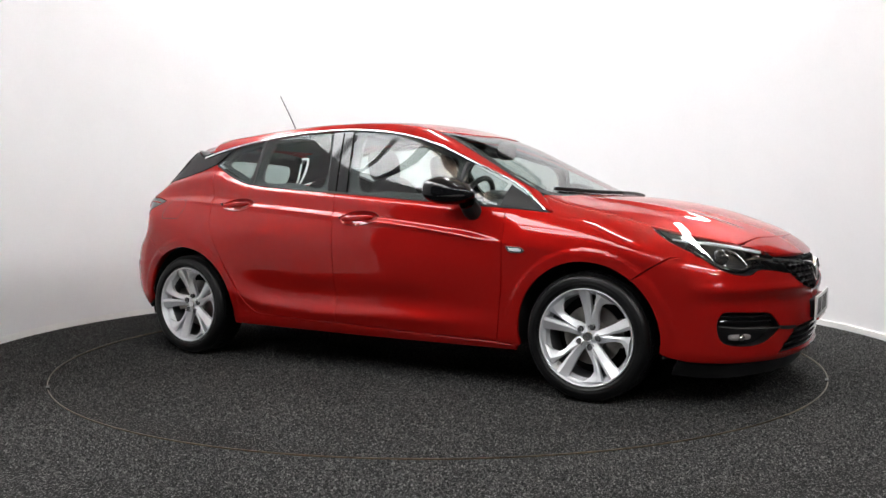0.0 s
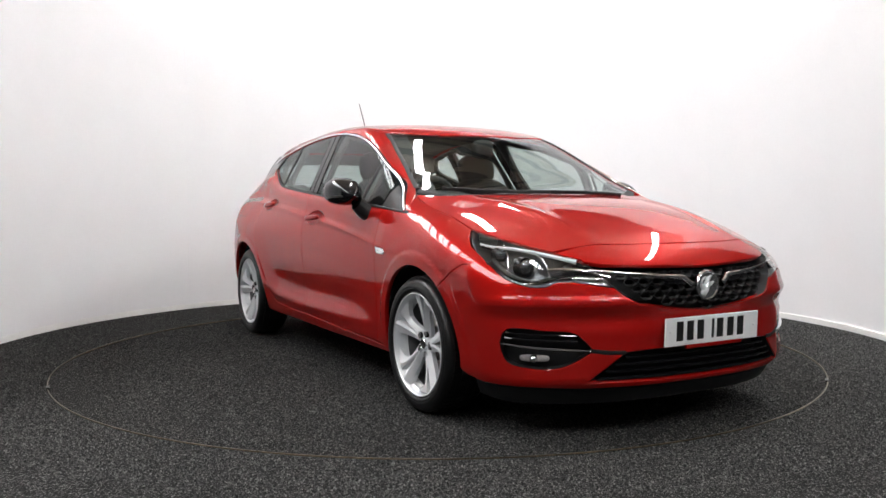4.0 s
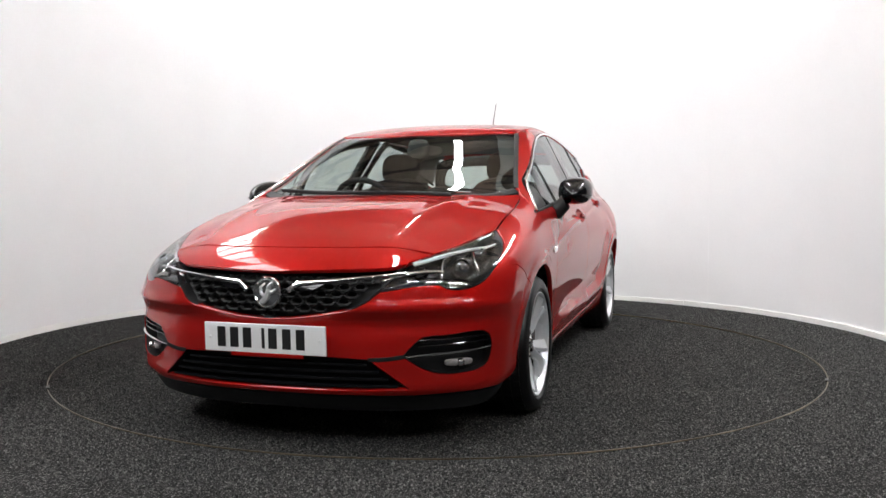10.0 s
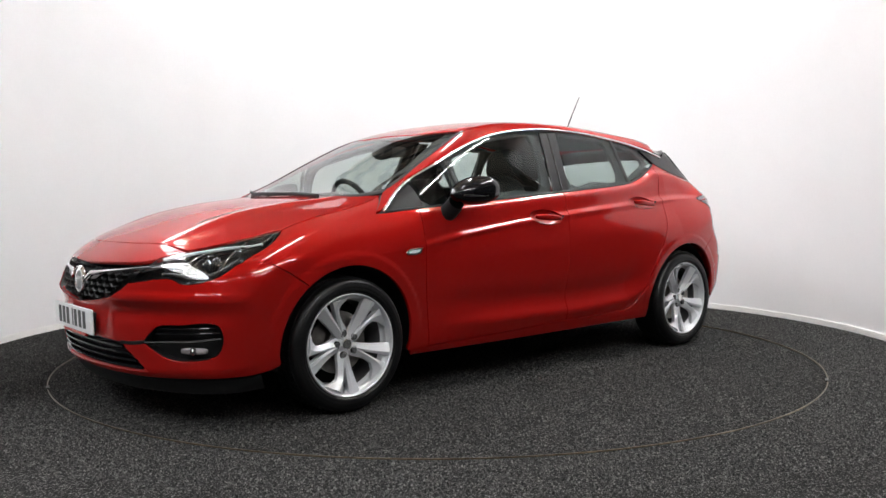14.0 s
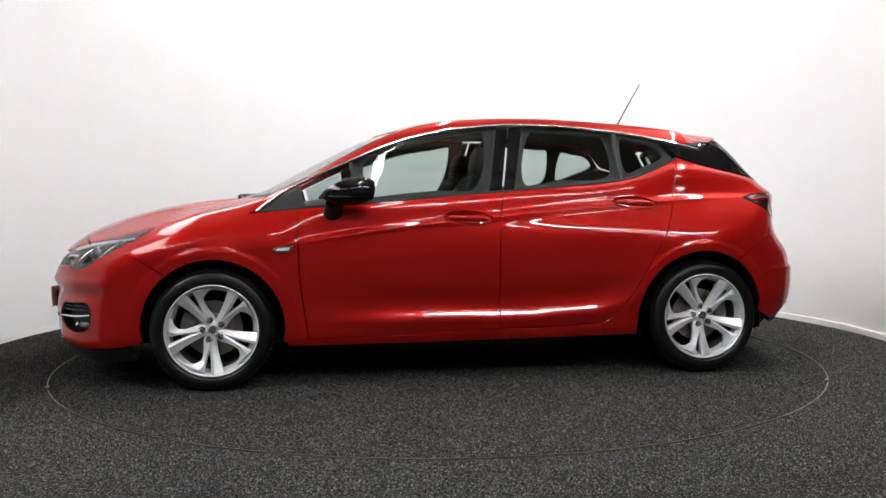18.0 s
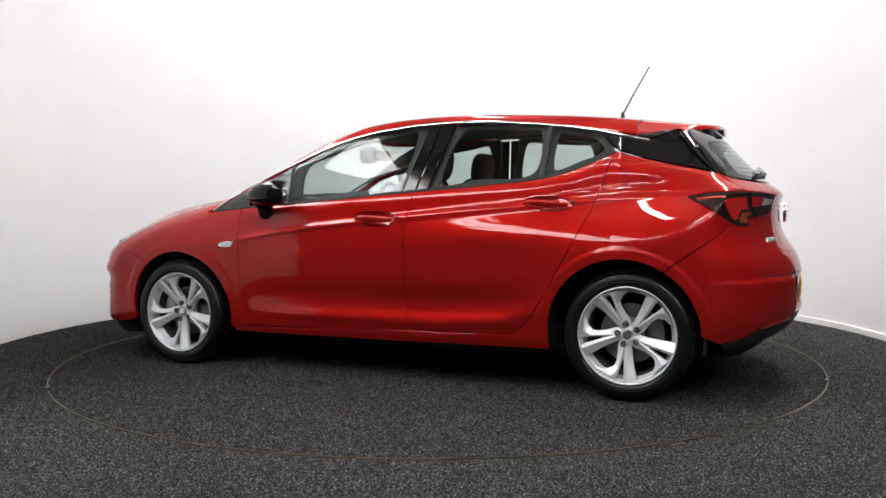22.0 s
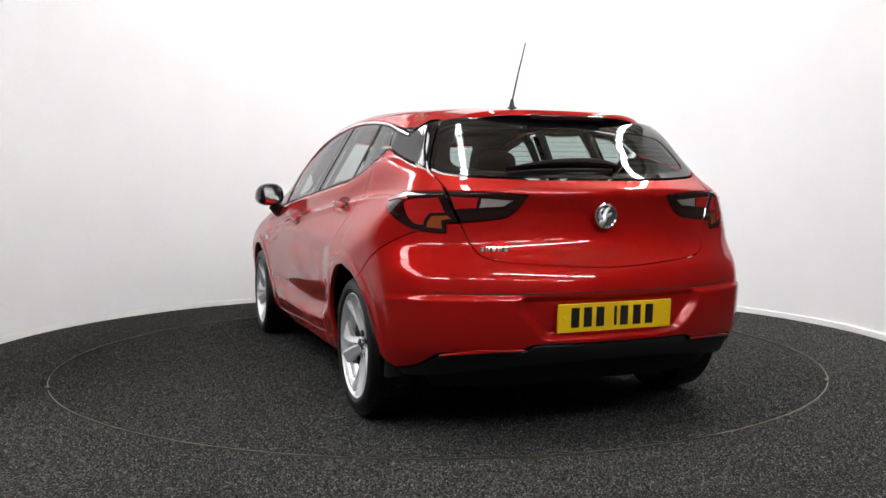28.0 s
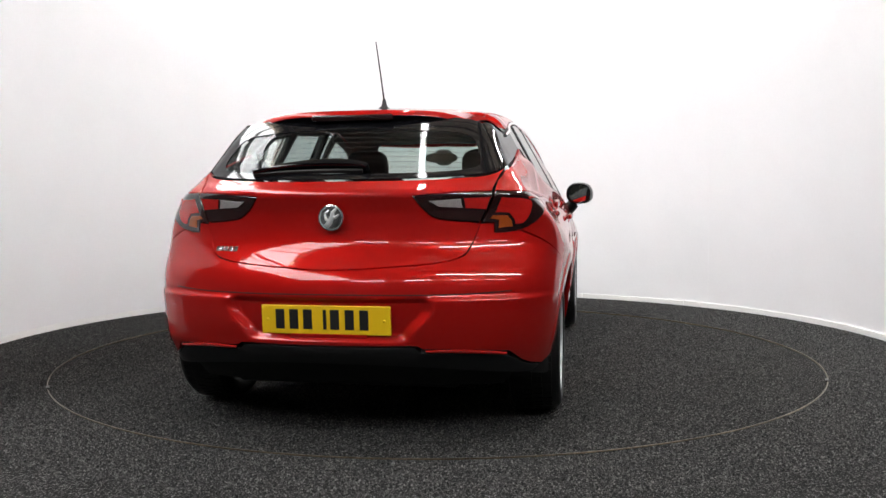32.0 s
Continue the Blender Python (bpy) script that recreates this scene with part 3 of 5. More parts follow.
def panel(name, chart, loops, mat, parent, label="", offset=0.0, gap=0.0027, lip=0.014, grid=0.025, mirror=False, shape=None):
    """A sheet cut from the body surface along loops of a chart (the first its rim, the rest holes), with its edges turned in."""
    from mathutils.geometry import delaunay_2d_cdt
    rims = [line(l, min(grid, 0.02), True) if not isinstance(l, np.ndarray) else l for l in loops]
    rims = [inset(l, gap if i == 0 else -gap) for i, l in enumerate(rims)]
    lo, hi = rims[0].min(0), rims[0].max(0)
    gx, gy = np.meshgrid(np.arange(lo[0] + grid / 2, hi[0], grid), np.arange(lo[1] + grid / 2, hi[1], grid * 0.87))
    gx = gx + (np.arange(gx.shape[0]) % 2)[:, None] * grid / 2
    if chart == "side" and grid < 0.02:
        # rows that run along the shoulder crease
        gx, gy = np.meshgrid(np.arange(lo[0] + grid / 2, hi[0], grid * 1.3), np.arange(lo[1] - 0.3, hi[1] + 0.3, grid * 0.87))
        gy = gy + crease_line(gx) - crease_line(0.0)
    pts = np.stack([gx.ravel(), gy.ravel()], 1)
    ok = within(pts, rims[0])
    for h in rims[1:]:
        ok &= ~within(pts, h)
    pts = pts[ok]
    edge = np.concatenate(rims)
    if len(pts):
        near = np.concatenate([((q[:, None] - edge[None]) ** 2).sum(-1).min(1) for q in np.array_split(pts, max(1, len(pts) // 500))])
        pts = pts[near > (grid * 0.45) ** 2]
    every = np.concatenate([edge, pts])
    cuts, k = [], 0
    for l in rims:
        cuts += [(k + i, k + (i + 1) % len(l)) for i in range(len(l))]
        k += len(l)
    v2, _, tri, orig, _, _ = delaunay_2d_cdt([Vector(q) for q in every], cuts, [], 0, 1e-7)
    v2 = np.array([tuple(q) for q in v2])
    mid = np.array([v2[list(t)].mean(0) for t in tri])
    ok = within(mid, rims[0])
    for h in rims[1:]:
        ok &= ~within(mid, h)
    tri = [t for t, k in zip(tri, ok) if k]
    p = on_skin(chart, v2, offset)
    n = normals_at(p)
    if shape is not None:
        p = shape(p, n, v2)
    faces = []
    for t in tri:
        a, b, c = (p[i] for i in t)
        faces.append(tuple(t) if np.dot(np.cross(b - a, c - a), n[t[0]]) > 0 else tuple(t)[::-1])
    if lip:
        used = {}
        for f in faces:
            for i in range(3):
                e = (f[i], f[(i + 1) % 3])
                used[e] = used.get(e, 0) + 1
        rim = [e for e in used if (e[1], e[0]) not in used]
        verts, norms, base = [p], [n], len(p)
        for a, b in rim:
            side = np.cross(p[b] - p[a], n[a])
            side /= np.linalg.norm(side) + 1e-12
            verts.append(np.array([p[a], p[b], p[b] - n[b] * lip, p[a] - n[a] * lip]))
            norms.append(np.array([n[a] * 0.7 + side * 0.7, n[b] * 0.7 + side * 0.7, side, side]))
            faces.append((base + 1, base, base + 3, base + 2))
            base += 4
        p, n = np.concatenate(verts), np.concatenate(norms)
    if mirror:
        p, n = p * (1, -1, 1), n * (1, -1, 1)
        faces = [f[::-1] for f in faces]
    return mesh_object(name, p, faces, mat, parent, label, normals=n if shape is None else None)


def ribbon(name, chart, path, width, height, mat, parent, label="", offset=0.0, mirror=False, ends=True, taper=None, step=0.015):
    """A raised bar along a line of a chart, with a rounded back."""
    uv = line(path, step)
    p = on_skin(chart, uv, offset)
    n = normals_at(p)
    t = np.gradient(p, axis=0)
    t /= np.linalg.norm(t, axis=1, keepdims=True)
    b = np.cross(n, t)
    w = np.full(len(p), width) if taper is None else np.interp(np.linspace(0, 1, len(p)), np.linspace(0, 1, len(taper)), taper) * width
    section = [(-0.5, -0.3), (-0.5, 0.55), (-0.36, 0.9), (0, 1.0), (0.36, 0.9), (0.5, 0.55), (0.5, -0.3)]
    verts = np.concatenate([p + b * (w * s)[:, None] + n * height * h for s, h in section])
    m, k = len(p), len(section)
    faces = [(i + m * j, i + 1 + m * j, i + 1 + m * ((j + 1) % k), i + m * ((j + 1) % k)) for j in range(k) for i in range(m - 1)]
    faces += [tuple(m * j for j in range(k))[::-1], tuple(m * j + m - 1 for j in range(k))]
    if mirror:
        verts = verts * (1, -1, 1)
        faces = [f[::-1] for f in faces]
    ob = mesh_object(name, verts, faces, mat, parent, label)
    ob.data.set_sharp_from_angle(angle=radians(50))
    return ob


def arc(cx, cz, r, a0, a1, n=16):
    return [(cx + r * math.cos(radians(a0 + (a1 - a0) * i / n)), cz + r * math.sin(radians(a0 + (a1 - a0) * i / n))) for i in range(n + 1)]


# ---------------------------------------------------------------- seams of the car
WHEEL_F, WHEEL_R, ARCH_R = 1.328, -1.324, 0.357
ARCH_F, ARCH_B = (1.322, 0.312), (-1.300, 0.318)
FRONT_SEAM = [(1.722, 0.698, 1), (1.665, 0.665), (1.610, 0.632), (1.549, 0.590, 1)]
REAR_SEAM = [(-1.800, 0.845, 1), (-1.730, 0.795), (-1.660, 0.745), (-1.575, 0.684), (-1.494, 0.627, 1)]
DLO_TOP = [(1.100, 0.909), (0.985, 0.995), (0.872, 1.058), (0.614, 1.175), (0.426, 1.256), (0.209, 1.323), (-0.039, 1.363), (-0.273, 1.380), (-0.539, 1.377), (-0.788, 1.357), (-1.007, 1.330), (-1.147, 1.304)]
DLO_LOW = [(0.878, 0.928), (0.505, 0.955), (0.147, 0.984), (-0.190, 1.011), (-0.516, 1.036), (-0.884, 1.073), (-1.045, 1.117), (-1.235, 1.203)]
SEAM_A = [(0.893, 0.926, 1), (0.891, 0.723), (0.884, 0.545), (0.860, 0.363), (0.846, 0.247, 1)]
SEAM_B = [(-0.190, 1.011, 1), (-0.180, 0.918), (-0.164, 0.776), (-0.164, 0.500), (-0.166, 0.279, 1)]
SEAM_C = [(-1.235, 1.203, 1), (-1.200, 1.102), (-1.134, 0.889), (-1.036, 0.698), (-0.909, 0.473), (-0.821, 0.353), (-0.750, 0.303), (-0.628, 0.291)]
LAMP = [(0.443, 0.617, 1), (0.500, 0.671), (0.568, 0.722, 1), (0.686, 0.752), (0.944, 0.803), (1.125, 0.838, 1), (1.06, 0.775), (0.95, 0.706), (0.859, 0.650), (0.767, 0.621), (0.700, 0.622), (0.661, 0.640), (0.588, 0.638)]
GRILLE = [(0.0, 0.688, 1), (0.246, 0.696), (0.485, 0.704), (0.556, 0.716, 1), (0.436, 0.612, 1), (0.394, 0.581), (0.337, 0.555), (0.230, 0.533), (0.104, 0.519), (0.0, 0.514)]
FOG = [(0.525, 0.372, 1), (0.560, 0.410), (0.600, 0.440), (0.700, 0.447), (0.835, 0.455), (0.868, 0.432), (0.874, 0.378), (0.846, 0.322), (0.741, 0.300), (0.642, 0.308), (0.578, 0.338)]
INTAKE = [(0.0, 0.372), (0.250, 0.370), (0.405, 0.362, 1), (0.419, 0.345), (0.548, 0.247, 1), (0.400, 0.244), (0.250, 0.243), (0.0, 0.241)]
TAIL_OUT = [(1.114, 0.975, 1), (1.000, 0.994), (0.779, 0.999, 1), (0.748, 0.930), (0.718, 0.872, 1), (0.772, 0.870, 1), (0.769, 0.831, 1), (0.830, 0.834), (0.913, 0.847), (1.011, 0.903)]
TAIL_IN = [(0.767, 0.998, 1), (0.600, 0.992), (0.400, 0.976, 1), (0.438, 0.936), (0.501, 0.893), (0.593, 0.880), (0.706, 0.872, 1), (0.738, 0.930)]
GATE_SEAM = [(0.0, 0.690), (0.304, 0.703), (0.509, 0.719), (0.610, 0.742), (0.661, 0.785), (0.712, 0.869, 1)]
HOOD_FRONT = [(2.092, 0.0), (2.074, 0.243), (2.012, 0.450)]
HOOD_BACK = [(1.055, 0.720, 1), (1.125, 0.60), (1.218, 0.314), (1.268, 0.0)]
SCREEN_EDGE = [(0.350, 0.540, 1), (0.490, 0.572), (0.640, 0.606), (0.800, 0.640), (0.985, 0.685, 1)]
SCREEN_BASE = [(0.985, 0.685, 1), (1.085, 0.560), (1.190, 0.314), (1.240, 0.0)]
ROOF_EDGE = [(0.335, 0.540, 1), (0.10, 0.572), (-0.30, 0.585), (-0.80, 0.572), (-1.315, 0.525, 1)]


def on_disc(n, r, squash=1.0):
    return [(r * math.cos(2 * math.pi * i / n), r * squash * math.sin(2 * math.pi * i / n)) for i in range(n)]
# ---------------------------------------------------------------- smaller parts of the car


def bowl(name, chart, loop, depth, mat, parent, label="", mirror=False, top=-0.004, grid=0.03):
    """A recess behind an opening: its wall and its floor."""
    uv = line(loop, 0.02, True)
    rings = [on_skin(chart, uv, o) for o in np.linspace(top, -depth, 4)]
    n = len(uv)
    verts = np.concatenate(rings)
    faces = [(k * n + i, k * n + (i + 1) % n, (k + 1) * n + (i + 1) % n, (k + 1) * n + i) for k in range(3) for i in range(n)]
    if mirror:
        verts = verts * (1, -1, 1)
    wall = mesh_object(name, verts, faces, mat, parent, label)
    panel("back", chart, [uv], mat, wall, offset=-depth, gap=0, lip=0, grid=grid, mirror=mirror)
    return wall


def emblem(name, at, radius, face, parent):
    """A round chrome badge: a raised ring, a dished field and a plain swept device."""
    turn = Matrix.Translation(at) @ pose(0, 0, 0, 0, 0, 0 if face > 0 else 180)
    bm = bmesh.new()
    lathe(bm, [(radius * 0.2, 0), (radius, 0), (radius * 1.0, 0.010), (radius * 0.96, 0.016), (radius * 0.88, 0.0175), (radius * 0.82, 0.013), (radius * 0.5, 0.008), (radius * 0.1, 0.007)], axis="X", steps=48)
    bmesh.ops.transform(bm, matrix=turn, verts=bm.verts)
    ring = part(name, bm, CHROME, parent, "round chrome badge with a plain swept device", angle=30)
    for pts, w in (([(-0.40, -0.62), (-0.10, -0.30), (0.02, 0.05), (0.10, 0.42), (0.34, 0.62)], 0.20), ([(0.02, 0.05), (0.30, 0.02), (0.52, 0.22)], 0.13), ([(-0.10, -0.30), (-0.42, -0.10), (-0.50, 0.30), (-0.20, 0.56)], 0.13)):
        bm = bmesh.new()
        tube(bm, [(0.010, y * radius, z * radius) for y, z in pts], w * radius, 10, taper=w * radius * 0.5)
        bmesh.ops.transform(bm, matrix=turn, verts=bm.verts)
        part("device", bm, BADGE, ring, "polished raised device")


def number_plate(car, x, z, face, mat, name_label, tilt):
    """A pressed plate on its holder, with its writing as plain bars."""
    m = Matrix.Translation((x, 0, z)) @ pose(0, 0, 0, 0, tilt, 0 if face > 0 else 180)
    bm = bmesh.new()
    box(bm, (0.008, 0.520, 0.113), bevel=0.003)
    bmesh.ops.transform(bm, matrix=m, verts=bm.verts)
    plate = part("number_plate", bm, mat, car, name_label, smooth=False)
    for i, dy in enumerate((0.1545, 0.0965, 0.0375, -0.003, -0.072, -0.128, -0.184)):
        bm = bmesh.new()
        box(bm, (0.002, 0.013 if i == 3 else 0.036, 0.078), (0.0045, -dy * -1, 0.002), bevel=0.0006, segments=1)
        bmesh.ops.transform(bm, matrix=m @ pose(0, 0, 0, 0, 0, 0), verts=bm.verts)
        part("bar", bm, INK, plate, "plain black bar", smooth=False)
    bm = bmesh.new()
    box(bm, (0.012, 0.31, 0.016), (-0.001, 0.01, -0.063), bevel=0.003)
    bmesh.ops.transform(bm, matrix=m, verts=bm.verts)
    part("holder_edge", bm, RED, plate, "red lower edge of the plate holder", smooth=False)
    for dy in (0.235, -0.235):
        bm = bmesh.new()
        lathe(bm, [(0.006, 0.003), (0.006, 0.006), (0.003, 0.007)], axis="X", at=(0, dy, 0), steps=12)
        bmesh.ops.transform(bm, matrix=m, verts=bm.verts)
        part("screw", bm, mat, plate, "capped screw")


def honeycomb(car):
    """The dark honeycomb of the grille: rows of flat hexagon rims."""
    rim = np.array([(u, v) for u, v in line(GRILLE + [(-u, v, *c) for u, v, *c in reversed(GRILLE[1:-1])], 0.02, True)])
    verts, faces = [], []
    dx, dz = 0.062, 0.0330
    for r in range(9):
        for c in range(-12, 13):
            u, v = (c + 0.5 * (r % 2)) * dx, 0.528 + r * dz * 0.80
            ring = [(u + 0.5 * dx * a, v + 0.5 * dz * b) for a, b in ((-1, 0), (-0.55, 0.82), (0.55, 0.82), (1, 0), (0.55, -0.82), (-0.55, -0.82))]
            if not within(np.array(ring), rim).all() or v > 0.668:
                continue
            outer = on_skin("nose", ring, -0.014)
            inner = on_skin("nose", [(u + (a - u) * 0.76, v + (b - v) * 0.70) for a, b in ring], -0.020)
            deep = on_skin("nose", [(u + (a - u) * 0.70, v + (b - v) * 0.62) for a, b in ring], -0.040)
            k = len(verts)
            verts += [*outer, *inner, *deep]
            for i in range(6):
                j = (i + 1) % 6
                faces += [(k + i, k + j, k + 6 + j, k + 6 + i), (k + 6 + i, k + 6 + j, k + 12 + j, k + 12 + i)]
    tagged(mesh_object("grille_mesh", verts, faces, BLACK_PLASTIC, car, "black honeycomb radiator grille", smooth=False), kind="stuff")


def lamp_unit(car, m):
    """A headlamp: dark housing, two projectors, a light bar and a clear cover."""
    unit = bowl("headlight", "nose", LAMP, 0.085, LAMP_INNER, car, "clear-covered headlight with dark inner bezel", mirror=m)
    s = -1 if m else 1
    for u, v, r, d in ((0.800, 0.690, 0.034, -0.040), (0.610, 0.676, 0.022, -0.040), (0.930, 0.735, 0.026, -0.045)):
        at = on_skin("nose", [(u, v)], d)[0] * (1, s, 1)
        bm = bmesh.new()
        lathe(bm, [(r * 1.25, -0.02), (r * 1.25, 0.004), (r * 1.12, 0.012), (r * 1.02, 0.004), (r * 0.98, 0.0)], axis="X", at=at, steps=28)
        bowl_ring = part("projector", bm, BLACK_GLOSS, unit, "gloss black projector ring", angle=30)
        bm = bmesh.new()
        lathe(bm, [(r * 0.98, 0.0), (r * 0.85, 0.010), (r * 0.55, 0.018), (r * 0.05, 0.021)], axis="X", at=at, steps=28)
        part("lens", bm, LENS, bowl_ring, "thick clear lens")
    ribbon("light_bar", "nose", [(0.455, 0.655), (0.560, 0.679), (0.660, 0.684), (0.700, 0.681)], 0.010, 0.008, CHROME, unit, "chrome light bar", offset=-0.018, mirror=m)
    ribbon("light_guide", "nose", [(0.585, 0.712), (0.72, 0.738), (0.86, 0.757), (0.98, 0.766), (1.03, 0.775)], 0.015, 0.008, DRL, unit, "white running light strip", offset=-0.014, mirror=m, taper=[1.0, 0.9, 0.6, 0.35])
    ribbon("bezel", "nose", [(0.60, 0.652), (0.68, 0.650), (0.74, 0.634), (0.84, 0.655), (0.94, 0.715)], 0.020, 0.010, BLACK_GLOSS, unit, "gloss black bezel", offset=-0.030, mirror=m)
    ribbon("divider", "nose", [(0.69, 0.640), (0.715, 0.700), (0.80, 0.745)], 0.008, 0.016, CHROME, unit, "chrome divider", offset=-0.045, mirror=m)
    ribbon("divider", "nose", [(0.86, 0.668), (0.885, 0.72), (0.95, 0.775)], 0.008, 0.016, CHROME, unit, "chrome divider", offset=-0.045, mirror=m)
    panel("reflector", "nose", [[(0.940, 0.760, 1), (1.020, 0.770), (1.095, 0.826, 1), (0.960, 0.797, 1)]], BLACK_GLOSS, unit, "dark outer corner", offset=-0.012, lip=0.01, mirror=m)
    for u, v, w, h in ((0.835, 0.700, 0.020, 0.050), (0.785, 0.690, 0.012, 0.036)):
        bm = bmesh.new()
        pillow(bm, (0.02, w, h), on_skin("nose", [(u, v)], -0.030)[0] * (1, s, 1), (0, 0, s * 45), power=4, n=10)
        part("light_block", bm, LENS, unit, "clear upright light block")
    panel("cover", "nose", [LAMP], LAMP_GLASS, unit, "clear plastic cover", offset=0.0, lip=0.01, mirror=m)


def tail_lamp(car, m):
    for name, rim in (("tail_light", TAIL_OUT), ("gate_light", TAIL_IN)):
        unit = panel(name, "tail", [rim], TAIL_DARK, car, "smoked red rear light with amber and clear fields", offset=0.003, lip=0.03, mirror=m)
        if name == "tail_light":
            fields = (("field", TAIL_RED, [(0.950, 0.958), (0.800, 0.974, 1), (0.774, 0.910, 1), (0.838, 0.907, 1), (0.858, 0.882, 1), (0.862, 0.862, 1), (0.900, 0.866), (0.935, 0.905)]),
                      ("field", TAIL_AMBER, [(0.829, 0.901, 1), (0.762, 0.902, 1), (0.745, 0.884, 1), (0.788, 0.880, 1), (0.784, 0.846, 1), (0.852, 0.852, 1), (0.849, 0.878, 1)]))
            ribbon("light_guide", "tail", [(1.075, 0.962), (0.98, 0.972), (0.94, 0.968)], 0.010, 0.003, TAIL_RED, unit, offset=0.003, mirror=m)
        else:
            fields = (("field", TAIL_RED, [(0.752, 0.974, 1), (0.628, 0.970, 1), (0.640, 0.926, 1), (0.735, 0.922, 1)]),
                      ("field", TAIL_CLEAR, [(0.618, 0.968, 1), (0.470, 0.958, 1), (0.518, 0.932, 1), (0.630, 0.927, 1)]))
        for n, mat, loop in fields:
            panel(n, "tail", [loop], mat, unit, offset=0.0055, lip=0.004, mirror=m, grid=0.02)


def mirror_unit(car, s):
    bm = bmesh.new()
    n, rows = 20, []
    # a teardrop, pointed ahead and flat below, whose outer edge reaches further back and hides the glass
    for i in range(n + 1):
        k = i / n
        w = math.sin(math.pi / 2 * min(1.0, k / 0.78)) ** 0.60 * (1 - 0.16 * max(0, (k - 0.80) / 0.20) ** 2)
        cy, cz = 0.905 + 0.010 * k, 0.990 + 0.018 * k
        row = []
        for a in (2 * math.pi * j / 28 for j in range(28)):
            c, d = math.copysign(abs(math.cos(a)) ** 0.78, math.cos(a)), math.copysign(abs(math.sin(a)) ** 0.85, math.sin(a))
            x = 0.776 - 0.226 * k - 0.034 * k ** 3 * (c + 0.3) - 0.006 * d * k
            row.append(bm.verts.new((x, s * (cy + 0.091 * w * c + 0.026 * (1 - k)), cz + (0.080 if d > 0 else 0.064) * w * d)))
        rows.append(row)
    for p, q in zip(rows, rows[1:]):
        for j in range(28):
            bm.faces.new((p[j], p[(j + 1) % 28], q[(j + 1) % 28], q[j]))
    bm.faces.new(rows[0])
    bm.faces.new(rows[-1])
    shell = part("wing_mirror", bm, BLACK_GLOSS, car, "gloss black wing mirror housing", angle=45)
    bm = bmesh.new()
    loop = []
    for a in (2 * math.pi * j / 28 for j in range(28)):
        c, d = math.copysign(abs(math.cos(a)) ** 0.78, math.cos(a)), math.copysign(abs(math.sin(a)) ** 0.85, math.sin(a))
        loop.append(bm.verts.new((0.5485 - 0.034 * (0.82 * c + 0.3) - 0.006 * d, s * (0.915 + 0.068 * c), 1.010 + 0.055 * d)))
    bm.faces.new(loop)
    part("mirror_glass", bm, MIRROR, shell, "mirror glass", smooth=False)
    bm = bmesh.new()
    rows = []
    for k in range(7):
        f = k / 6
        c = Vector((0.715 - 0.012 * f, s * (0.830 + 0.055 * f), 0.900 + 0.055 * f ** 1.3))
        r = 0.050 - 0.004 * f
        rows.append([bm.verts.new(c + Vector((r * 1.0 * math.cos(a), -s * r * 0.45 * math.sin(a), r * 0.75 * math.sin(a)))) for a in (2 * math.pi * j / 16 for j in range(16))])
    for p, q in zip(rows, rows[1:]):
        for j in range(16):
            bm.faces.new((p[j], p[(j + 1) % 16], q[(j + 1) % 16], q[j]))
    part("stalk", bm, BLACK_PLASTIC, shell, "matt black mirror foot")
    bm = bmesh.new()
    tube(bm, [(0.736, s * 0.977, 0.986), (0.690, s * 0.997, 0.984), (0.640, s * 1.003, 0.984), (0.600, s * 1.004, 0.985)], 0.0045, 8)
    part("indicator", bm, BLACK_PLASTIC, shell, "thin clear indicator strip")


def door_handle(car, s, x, z, tilt):
    skin = on_skin("side", [(x, z)])[0]
    bm = bmesh.new()
    pillow(bm, (0.215, 0.030, 0.034), (x, s * (skin[1] + 0.010), z), (0, -tilt, 0), power=2.6, n=16)
    bar = part("door_handle", bm, RED, car, "body-coloured pull handle")
    bm = bmesh.new()
    lathe(bm, [(0.007, s * 0), (0.007, s * 0.004), (0.004, s * 0.005)], at=(x - 0.125, s * (skin[1] - 0.001), z + 0.004), steps=12)
    part("lock", bm, BLACK_GLOSS, bar)


